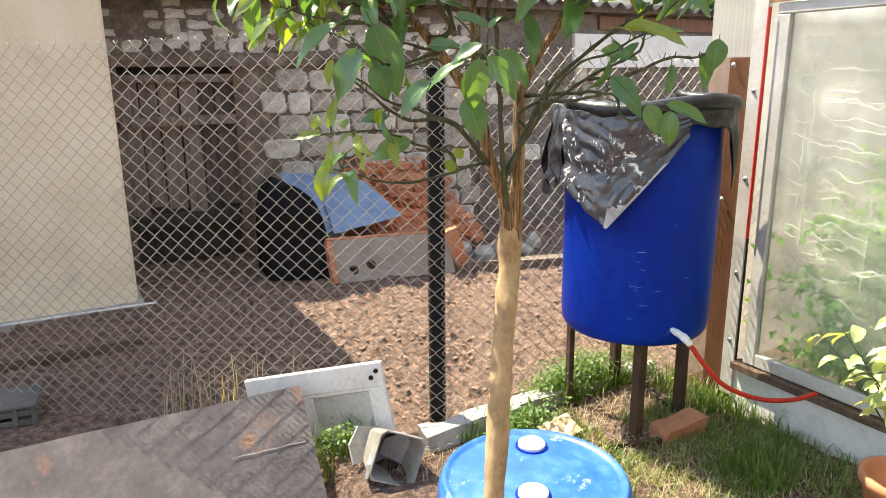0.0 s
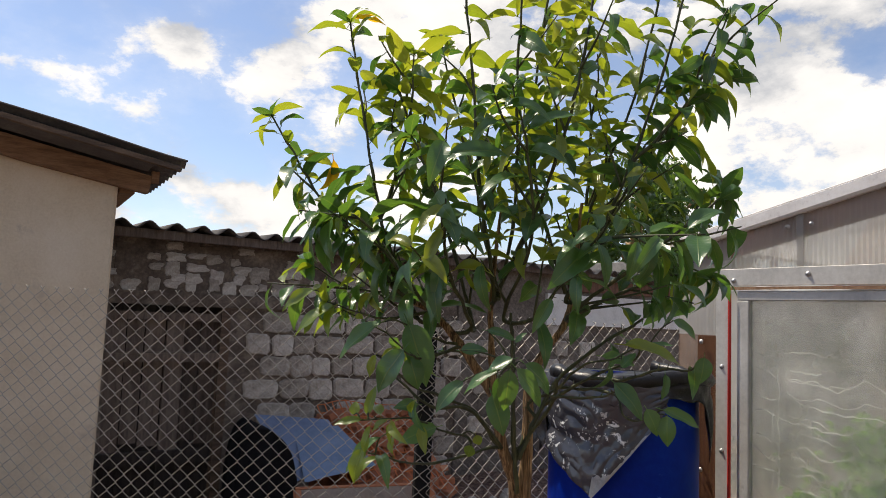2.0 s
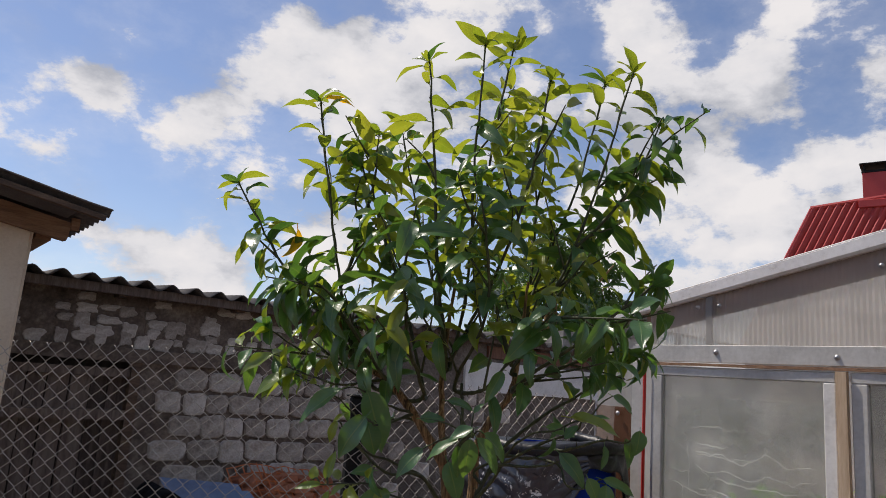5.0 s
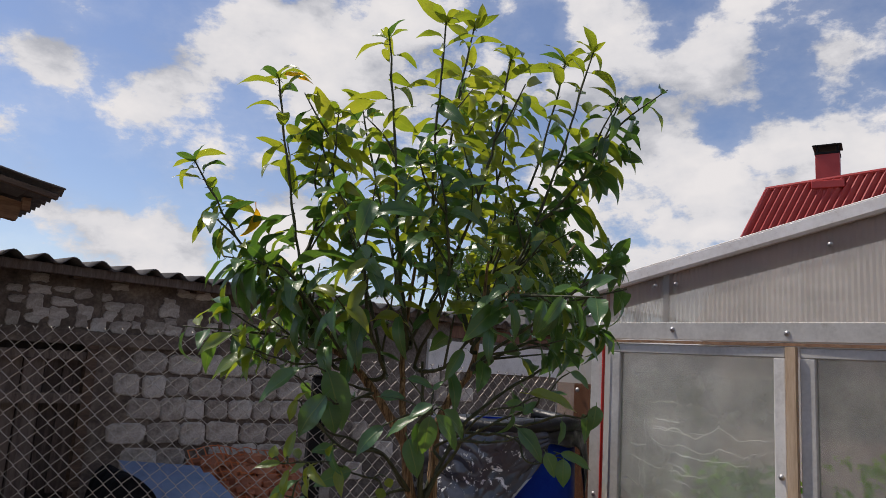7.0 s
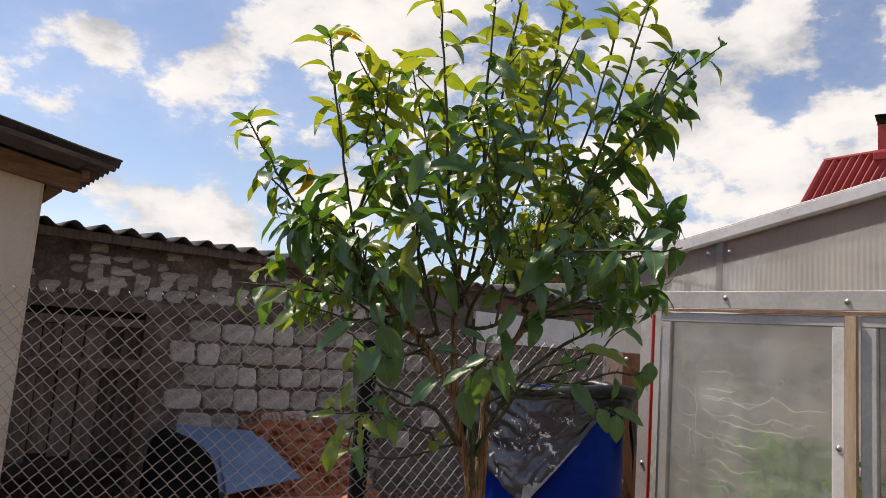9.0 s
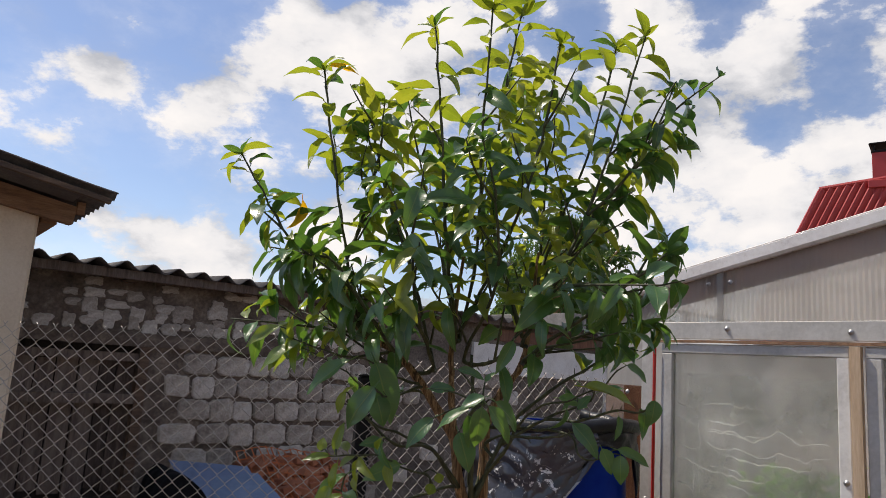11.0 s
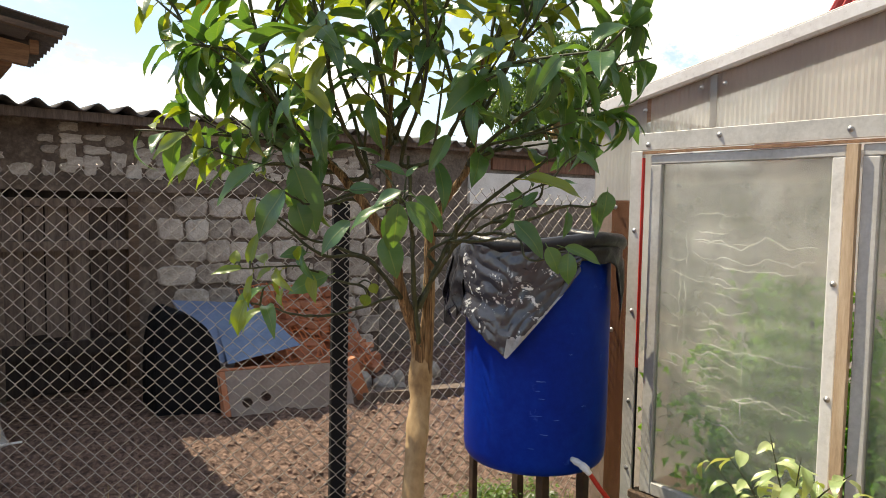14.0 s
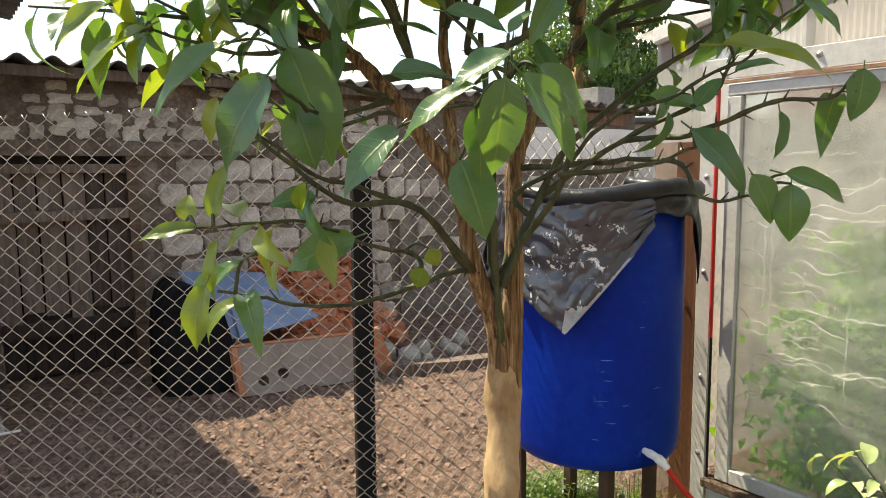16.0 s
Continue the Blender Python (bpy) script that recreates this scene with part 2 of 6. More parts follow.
SOIL = material("dry soil", [(0.070, 0.042, 0.031), (0.19, 0.118, 0.087), (0.40, 0.265, 0.20)], 0.95, 30, 1.0, fine=140, spread=0.125, bump_far=0.05)
CLOD = material("soil clods", [(0.12, 0.074, 0.054), (0.22, 0.14, 0.104), (0.36, 0.24, 0.18)], 0.95, 22, 0.7, fine=70, spread=0.2)
STUCCO = material("cream stucco", [(0.60, 0.49, 0.35), (0.71, 0.60, 0.45), (0.78, 0.68, 0.54)], 0.9, 3.0, 0.6, fine=70, spread=0.18, stain=((0.50, 0.42, 0.33), 2.8, 0.60), bump_far=0.008)
CEMENT = material("grey cement render", [(0.16, 0.145, 0.13), (0.27, 0.25, 0.225), (0.38, 0.35, 0.31)], 0.93, 4, 0.5, fine=45, spread=0.2)
RENDER = material("dark weathered render", [(0.07, 0.056, 0.045), (0.155, 0.13, 0.108), (0.27, 0.235, 0.20)], 0.95, 5, 0.8, fine=40, spread=0.18)
MORTAR = material("old mortar", [(0.05, 0.037, 0.029), (0.13, 0.10, 0.078), (0.28, 0.225, 0.175)], 0.95, 7, 0.9, fine=40, spread=0.18)
BLOCK = material("white silicate block", [(0.21, 0.178, 0.148), (0.39, 0.345, 0.295), (0.62, 0.575, 0.515)], 0.93, 11, 1.0, fine=60, spread=0.16, vary=0.18, stain=((0.26, 0.20, 0.12), 4.0, 0.60))
OLD_WOOD = material("weathered planks", [(0.09, 0.065, 0.05), (0.19, 0.145, 0.115), (0.31, 0.25, 0.205)], 0.85, 5, 0.6, fine=26, spread=0.17, stretch=(6, 6, 0.7), vary=0.25)
DARK_WOOD = material("dark stained beam", [(0.045, 0.03, 0.02), (0.11, 0.07, 0.045), (0.19, 0.125, 0.08)], 0.8, 5, 0.5, fine=26, spread=0.17, stretch=(0.8, 6, 6))
BEAM = material("brown eave timber", [(0.13, 0.07, 0.04), (0.26, 0.145, 0.08), (0.36, 0.22, 0.13)], 0.8, 5, 0.4, fine=26, spread=0.17, stretch=(0.8, 6, 6))
RAW_WOOD = material("raw pine lath", [(0.38, 0.26, 0.16), (0.52, 0.38, 0.25), (0.64, 0.50, 0.35)], 0.7, 5, 0.3, fine=26, spread=0.17, stretch=(6, 6, 0.7))
SLATE = material("grey corrugated cement sheet", [(0.055, 0.05, 0.048), (0.11, 0.10, 0.095), (0.19, 0.18, 0.165)], 0.9, 4, 0.5, fine=60, spread=0.2)
RED_METAL = material("red roof metal", [(0.30, 0.022, 0.022), (0.40, 0.035, 0.032), (0.46, 0.06, 0.05)], 0.42, 2, 0.05, fine=40, spread=0.25)
WIRE = material("galvanised wire", [(0.25, 0.225, 0.19), (0.40, 0.37, 0.32), (0.54, 0.50, 0.44)], 0.45, 20, 0.0, metal=0.6, fine=90)
POST_PAINT = material("black painted steel", [(0.005, 0.005, 0.005), (0.009, 0.009, 0.009), (0.017, 0.016, 0.016)], 0.65, 8, 0.15, fine=60, spec=0.2)
BLUE = material("blue drum plastic", [(0.0002, 0.013, 0.18), (0.0004, 0.021, 0.25), (0.001, 0.038, 0.33)], 0.42, 3, 0.06, fine=30, spec=0.10, spread=0.22, stain=((0.05, 0.13, 0.50), 9.0, 0.66))
BLUE_LID = material("sun-bleached blue drum plastic", [(0.006, 0.06, 0.40), (0.02, 0.115, 0.48), (0.09, 0.22, 0.58)], 0.4, 4, 0.08, fine=22, spread=0.2, stain=((0.42, 0.55, 0.72), 13.0, 0.61))
RUST = material("rusty dark steel", [(0.025, 0.017, 0.013), (0.06, 0.035, 0.022), (0.12, 0.06, 0.03)], 0.8, 9, 0.4, fine=60)
BLACK_FILM = material("black plastic film", [(0.006, 0.006, 0.007), (0.013, 0.013, 0.014), (0.03, 0.03, 0.032)], 0.34, 14, 0.6, fine=45, spread=0.2, spec=0.35)
GREY_FILM = crumpled("crumpled silvery grey film", (0.048, 0.049, 0.060), (0.72, 0.72, 0.71))
SHINY_FILM = material("glossy black film", [(0.012, 0.012, 0.014), (0.03, 0.03, 0.034), (0.09, 0.09, 0.10)], 0.30, 20, 0.5, fine=50, spread=0.2, spec=0.6)
RED_HOSE = material("red rubber hose", [(0.42, 0.016, 0.01), (0.56, 0.03, 0.018)], 0.4, 8, 0.1)
BRICK = material("orange clay brick", [(0.26, 0.088, 0.045), (0.40, 0.15, 0.075), (0.50, 0.24, 0.14)], 0.9, 9, 0.5, fine=50, vary=0.3)
WHITE_PAINT = material("worn white paint", [(0.50, 0.49, 0.46), (0.70, 0.69, 0.66), (0.80, 0.79, 0.77)], 0.55, 5, 0.2, fine=50, spread=0.2, stain=((0.34, 0.31, 0.27), 6.0, 0.66))
GREY_PAINT = material("greyed white frame paint", [(0.34, 0.33, 0.31), (0.48, 0.47, 0.44), (0.60, 0.59, 0.56)], 0.5, 5, 0.15, fine=50, spread=0.2, stain=((0.30, 0.27, 0.23), 7.0, 0.64))
CONCRETE = material("rough concrete", [(0.24, 0.22, 0.20), (0.38, 0.36, 0.33), (0.50, 0.48, 0.44)], 0.93, 7, 0.6, fine=60, spread=0.2)
SCREW = material("zinc screw head", [(0.28, 0.28, 0.28), (0.5, 0.5, 0.5)], 0.4, 20, 0.0, metal=0.7)
TERRACOTTA = material("terracotta", [(0.40, 0.15, 0.07), (0.54, 0.24, 0.13)], 0.85, 9, 0.3)
BARK = material("smooth tan lemon bark", [(0.19, 0.115, 0.058), (0.36, 0.24, 0.122), (0.50, 0.355, 0.20)], 0.75, 16, 0.8, fine=60, spread=0.17, stretch=(1.3, 1.3, 0.9), bump_far=0.004)
RIDGED_BARK = material("stringy ridged lemon bark", [(0.06, 0.034, 0.016), (0.24, 0.14, 0.063), (0.48, 0.32, 0.165)], 0.85, 130, 1.0, fine=300, spread=0.11, stretch=(1.6, 1.6, 0.07), bump_far=0.008)
GREEN_BARK = material("dark green twig bark", [(0.022, 0.025, 0.012), (0.05, 0.058, 0.022), (0.11, 0.11, 0.045)], 0.65, 60, 0.5, fine=150, spread=0.15, stretch=(1, 1, 0.2), bump_far=0.003)
LEAF = leafy("mature lemon leaf", [(0.034, 0.094, 0.036), (0.056, 0.138, 0.045), (0.078, 0.170, 0.048), (0.12, 0.20, 0.048)], 0.33, 0.30, (2.5, 2.2, 0.75))
YOUNG = leafy("young lemon leaf", [(0.085, 0.155, 0.026), (0.13, 0.195, 0.03), (0.185, 0.235, 0.035), (0.24, 0.265, 0.05)], 0.42, 0.31, (2.6, 2.35, 0.85))
YELLOW = leafy("yellowed lemon leaf", [(0.50, 0.30, 0.02), (0.62, 0.40, 0.03)], 0.4)
TREE_LEAF = leafy("far tree leaf", [(0.022, 0.06, 0.014), (0.045, 0.10, 0.02), (0.08, 0.15, 0.03)], 0.3, 0.5)
INSIDE_LEAF = leafy("greenhouse plant leaf", [(0.06, 0.17, 0.03), (0.12, 0.29, 0.05), (0.21, 0.41, 0.09)], 0.5, 0.5)
GRASS = leafy("grass blade", [(0.035, 0.095, 0.018), (0.07, 0.155, 0.028), (0.13, 0.21, 0.045), (0.28, 0.28, 0.11)], 0.3, 0.55)
STRAW = leafy("dry grass", [(0.30, 0.25, 0.17), (0.46, 0.40, 0.29), (0.58, 0.53, 0.41)], 0.2, 0.7)
RED_WOOD = material("reddish stained post", [(0.07, 0.028, 0.014), (0.15, 0.062, 0.032), (0.24, 0.11, 0.06)], 0.6, 5, 0.3, fine=26, spread=0.17, stretch=(6, 6, 0.6))
PALE_BEAM = material("greyed rafter timber", [(0.20, 0.11, 0.07), (0.30, 0.175, 0.115), (0.40, 0.26, 0.18)], 0.8, 5, 0.3, fine=26, spread=0.17, stretch=(6, 0.7, 6))
DOOR_WOOD = material("dark weathered door planks", [(0.055, 0.038, 0.029), (0.125, 0.092, 0.073), (0.21, 0.165, 0.135)], 0.85, 5, 0.6, fine=26, spread=0.17, stretch=(6, 6, 0.7), vary=0.3)
DARKEST_WOOD = material("very dark timber", [(0.018, 0.014, 0.012), (0.04, 0.03, 0.025), (0.075, 0.058, 0.048)], 0.85, 5, 0.5, fine=26, spread=0.17, stretch=(6, 6, 0.7))
BLACK_CLOTH = material("black tarpaulin cloth", [(0.006, 0.006, 0.007), (0.011, 0.011, 0.012), (0.02, 0.02, 0.02)], 0.95, 9, 0.5, fine=35, spread=0.2, spec=0.1)
NEST = material("worn pinkish white board", [(0.36, 0.30, 0.26), (0.50, 0.43, 0.38), (0.62, 0.55, 0.50)], 0.7, 5, 0.2, fine=50, spread=0.2, stain=((0.40, 0.20, 0.12), 5.0, 0.63))
PALE_FILM = material("pale film", [(0.22, 0.22, 0.22), (0.34, 0.34, 0.34), (0.46, 0.46, 0.46)], 0.35, 20, 0.3, fine=60, spread=0.2)
PLASTIC = sheer("clear twin-wall sheet", (0.62, 0.60, 0.57), 0.40, 0.55, 0.25)
GABLE = sheer("ribbed gable sheet", (0.86, 0.82, 0.76), 0.55, 0.65, 0.2)
PANE = sheer("cloudy greenhouse pane", (0.40, 0.41, 0.35), 0.85, 0.55, 0.12, blur=0.21)
BROWN_SHEET = sheer("browned twin-wall sheet", (0.26, 0.125, 0.07), 0.42, 0.35, 0.12)
FILM = sheer("wrinkled clear film", (0.80, 0.82, 0.79), 0.87, 0.5, 0.08)
# whitish stuff for the highlights drawn along the film's folds
FOLD_GLINT = sheer("white film glint", (0.86, 0.87, 0.84), 0.55, 0.4, 0.3)
GLARE_EDGE = material("plastic edge whitened for glare", [(0.62, 0.58, 0.55), (0.74, 0.71, 0.68), (0.84, 0.82, 0.80)], 0.3, 5, 0.2, fine=40, spread=0.2)

# ---- building helpers ----
WORLD_OF = {}


def thing(name, label, category, at=(0, 0, 0), group="", kind=""):
    ob = new(name)
    ob.location = at
    ob.empty_display_size = 0.1
    WORLD_OF[ob.name] = Matrix.Translation(at)
    return tagged(ob, label, category, group, kind)


def mesh_of(bm, name, mat, smooth=False):
    me = bpy.data.meshes.new(name)
    bm.to_mesh(me)
    bm.free()
    me.materials.append(mat)
    if smooth:
        for p in me.polygons:
            p.use_smooth = True
    return me


def part(name, bm, mat, parent=None, label="", smooth=False):
    """One mesh object, drawn in the world's own places, under a thing or a part."""
    ob = new(name, bm if isinstance(bm, bpy.types.Mesh) else mesh_of(bm, name, mat, smooth))
    WORLD_OF[ob.name] = Matrix.Identity(4)
    if parent is not None:
        ob.parent = parent
        ob.matrix_parent_inverse = WORLD_OF[parent.name].inverted()
    if label:
        ob["label"] = label
    return ob


def piece(name, me, m, parent):
    """A repeat of a shared mesh at its own pose under a thing."""
    ob = new(name, me)
    ob.parent = parent
    ob.matrix_parent_inverse = WORLD_OF[parent.name].inverted()
    ob.matrix_basis = m
    WORLD_OF[ob.name] = m
    return ob


def boxed(bm, lo, hi, bevel=0.0, m=None):
    c = [(a + b) / 2 for a, b in zip(lo, hi)]
    s = [abs(b - a) for a, b in zip(lo, hi)]
    mm = Matrix.Translation(c) @ Matrix.Diagonal((*s, 1))
    made = bmesh.ops.create_cube(bm, size=1, matrix=(m @ mm) if m else mm)
    if bevel:
        edges = list({e for v in made["verts"] for e in v.link_edges})
        bmesh.ops.bevel(bm, geom=edges, offset=bevel, segments=1, affect="EDGES")
    return bm


def box(lo, hi, bevel=0.004, m=None):
    return boxed(bmesh.new(), lo, hi, bevel, m)


def rough_box(lo, hi, cuts=3, amount=0.01, seed=0, bevel=0.01):
    """A block with worn, uneven faces."""
    bm = box(lo, hi, 0)
    bmesh.ops.subdivide_edges(bm, edges=bm.edges[:], cuts=cuts, use_grid_fill=True)
    for v in bm.verts:
        v.co += noise.noise_vector(v.co * 9 + Vector((seed * 3.1, seed, 0))) * amount
    return bm


def tube(bm, pts, radii, n=8, cap=True):
    pts = [Vector(p) for p in pts]
    rings = []
    side = None
    for k, p in enumerate(pts):
        d = (pts[min(k + 1, len(pts) - 1)] - pts[max(k - 1, 0)]).normalized()
        if side is None:
            side = d.orthogonal().normalized()
        side = (side - d * side.dot(d)).normalized()
        up = d.cross(side)
        r = radii[k] if hasattr(radii, "__len__") else radii
        rings.append([bm.verts.new(p + (side * math.cos(a) + up * math.sin(a)) * r) for a in (2 * math.pi * j / n for j in range(n))])
    for a, b in zip(rings, rings[1:]):
        for j in range(n):
            bm.faces.new((a[j], a[(j + 1) % n], b[(j + 1) % n], b[j]))
    if cap:
        bm.faces.new(rings[0][::-1])
        bm.faces.new(rings[-1])
    return bm


def spline(pts, steps=6):
    """A smooth line through the given points."""
    p = [Vector(q) for q in pts]
    p = [2 * p[0] - p[1], *p, 2 * p[-1] - p[-2]]
    out = []
    for k in range(1, len(p) - 2):
        for s in range(steps):
            u = s / steps
            a, b, c, d = p[k - 1:k + 3]
            out.append(0.5 * (2 * b + (c - a) * u + (2 * a - 5 * b + 4 * c - d) * u * u + (3 * b - a - 3 * c + d) * u ** 3))
    return out + [p[-2]]


def lathe(bm, profile, at=(0, 0, 0), n=48):
    rings = []
    for r, z in profile:
        rings.append([bm.verts.new((at[0] + r * math.cos(2 * math.pi * j / n), at[1] + r * math.sin(2 * math.pi * j / n), at[2] + z)) for j in range(n)])
    for a, b in zip(rings, rings[1:]):
        for j in range(n):
            bm.faces.new((a[j], a[(j + 1) % n], b[(j + 1) % n], b[j]))
    return bm


def surface(fn, nu, nv, thick=0.0):
    """A sheet of nu by nv cells from fn(u, v) -> place, with an even thickness."""
    bm = bmesh.new()
    g = [[bm.verts.new(fn(i / nu, j / nv)) for j in range(nv + 1)] for i in range(nu + 1)]
    for i in range(nu):
        for j in range(nv):
            bm.faces.new((g[i][j], g[i + 1][j], g[i + 1][j + 1], g[i][j + 1]))
    if thick:
        bm.normal_update()
        bmesh.ops.solidify(bm, geom=bm.faces[:], thickness=thick)
    return bm


def rnd(a, b):
    return random.uniform(a, b)

# ---- ground ----


def ground_height(x, y):
    near = max(0.0, 1 - max(abs(x - 1.0) / 7, abs(y - 3.0) / 7))
    pen = 1.0 if y > 2.1 - max(0.0, 0.98 - x) * -0.77 else 0.4
    # the yard lies lower in front of the leaning board
    d = -0.283 * (x - 0.472) - 0.960 * (y - 2.167)
    dip = max(0.0, min(0.35, 1.1 * d + 0.08, (1.25 - d) * 1.5)) * min(1.0, max(0.0, (0.56 - x) / 0.25)) * min(1.0, max(0.0, (x + 1.6) / 0.3))
    return -dip + near * pen * (0.035 * noise.noise((x * 1.3, y * 1.3, 0)) + 0.036 * noise.noise((x * 5, y * 5, 3)) + 0.026 * noise.noise((x * 7, y * 19, 7)) + 0.030 * noise.noise((x * 17, y * 12, 5)) + 0.022 * noise.noise((x * 29, y * 29, 2))) - 0.01


def ground_sheet(u, v):
    a, b = 2 * u - 1, 2 * v - 1
    x, y = 1.0 + 4.5 * a + 900 * a ** 9, 2.5 + 4.5 * b + 900 * b ** 9
    return (x, y, ground_height(x, y))


tagged(part("ground", surface(ground_sheet, 520, 520), SOIL, smooth=True), "dry trampled brown soil ground of the yard", "ground", kind="structure")

# ---- barn behind the pen ----
BARN_Y = 5.284
wall = tagged(part("wall_barn", box((-3.2, BARN_Y + 0.02, -0.1), (0.24, BARN_Y + 0.3, 2.04)), MORTAR), "old barn wall of patched mortar and pale blocks", "wall", kind="structure")
part("wall_section", box((1.10, BARN_Y + 0.02, -0.1), (3.3, BARN_Y + 0.3, 2.04)), MORTAR, wall)
part("wall_section", box((3.3, BARN_Y - 0.005, -0.1), (6.6, BARN_Y + 0.3, 2.04)), RENDER, wall, "dark weathered rendered stretch of wall")
part("white_board", rough_box((4.38, BARN_Y - 0.045, 1.46), (6.6, BARN_Y - 0.008, 1.79), 6, 0.006, 15), WHITE_PAINT, wall, "white-painted boarding on the wall")
part("red_board", rough_box((4.7, BARN_Y - 0.04, 1.83), (6.4, BARN_Y - 0.008, 1.96), 5, 0.006, 16), RED_WOOD, wall, "reddish board under the eave")
part("wall_section", box((0.24, BARN_Y + 0.02, 1.52), (1.10, BARN_Y + 0.3, 2.04)), MORTAR, wall)
part("wall_section", box((6.3, BARN_Y + 0.3, -0.1), (6.6, BARN_Y + 4, 2.3)), CEMENT, wall)
# unseen back wall, added to keep sunlight out of the barn
part("wall_section", box((-3.2, BARN_Y + 3.0, -0.1), (6.6, BARN_Y + 3.2, 2.2)), MORTAR, wall)
part("lintel", rough_box((0.16, BARN_Y - 0.03, 1.50), (2.05, BARN_Y + 0.1, 1.60), 4, 0.008, 2), MORTAR, wall, "cracked concrete lintel")


def barn_roof():
    roof = thing("barn_roof", "weathered grey corrugated cement roof with mossy edge", "roof", (2, BARN_Y, 2.1))
    wave = 0.19

    def sheet(x0, x1, lift):
        def fn(u, v):
            x = x0 + (x1 - x0) * u
            y = BARN_Y - 0.22 + 3.4 * v
            return (x, y, 2.088 + lift + 0.045 * (y - BARN_Y) + 0.028 * math.sin(2 * math.pi * x / wave) + 0.006 * noise.noise((x * 3, y * 2, 0)) - 0.012 * max(0, x - 2))
        return surface(fn, int((x1 - x0) / wave * 10), 6, 0.008)
    x = -1.2
    k = 0
    while x < 6.6:
        part("roof_sheet", sheet(x, x + 1.2, 0.008 * (k % 2)), SLATE, roof, smooth=True)
        x += 1.13
        k += 1
    part("fascia", box((-1.2, BARN_Y - 0.16, 1.985), (6.6, BARN_Y - 0.125, 2.055)), DOOR_WOOD, roof, "dark weathered fascia board")
    for k in range(9):
        part("rafter", box((-1.0 + 0.92 * k, BARN_Y - 0.13, 1.97), (-0.93 + 0.92 * k, BARN_Y + 0.03, 2.04)), DARK_WOOD, roof)


barn_roof()


def barn_door():
    door = thing("door_1", "closed weathered plank barn door", "door", (0.65, BARN_Y, 0), kind="structure")
    part("backing", box((0.14, BARN_Y + 0.12, 0.0), (1.12, BARN_Y + 0.14, 1.56)), DARKEST_WOOD, door)
    x = 0.20
    # the lower third of the door is made of darker planks
    for k, w in enumerate((0.17, 0.13, 0.15, 0.14, 0.12, 0.14)):
        y = BARN_Y + 0.052 + 0.012 * (k * 7 % 3)
        part("plank", rough_box((x + 0.007, y, 0.40 + 0.03 * (k * 5 % 3)), (x + w - 0.007, BARN_Y + 0.10, 1.40 - 0.02 * (k % 2)), 2, 0.005, k), DOOR_WOOD, door)
        part("lower_plank", rough_box((x + 0.007, y + 0.025, 0.02), (x + w - 0.007, BARN_Y + 0.11, 0.395 + 0.03 * (k * 5 % 3)), 2, 0.005, k + 20), DARKEST_WOOD, door, "darker lower plank")
        x += w
    part("top_rail", rough_box((0.20, BARN_Y - 0.005, 1.385), (1.04, BARN_Y + 0.06, 1.445), 3, 0.004, 9), OLD_WOOD, door)
    part("cross_rail", rough_box((0.22, BARN_Y - 0.025, 1.07), (1.04, BARN_Y + 0.06, 1.14), 3, 0.004, 8), OLD_WOOD, door)
    part("cross_rail", rough_box((0.22, BARN_Y + 0.015, 0.30), (1.04, BARN_Y + 0.06, 0.40), 3, 0.004, 7), DARKEST_WOOD, door)
    part("door_post", rough_box((1.045, BARN_Y - 0.02, 0), (1.115, BARN_Y + 0.1, 1.50), 3, 0.005, 6), DARK_WOOD, door, "dark timber door post")
    part("door_post", box((0.14, BARN_Y - 0.01, 0), (0.20, BARN_Y + 0.1, 1.50)), DARK_WOOD, door, "dark timber door post")


barn_door()

# ---- stucco shed ----
SHED_X, SHED_Y = 0.124, 4.417


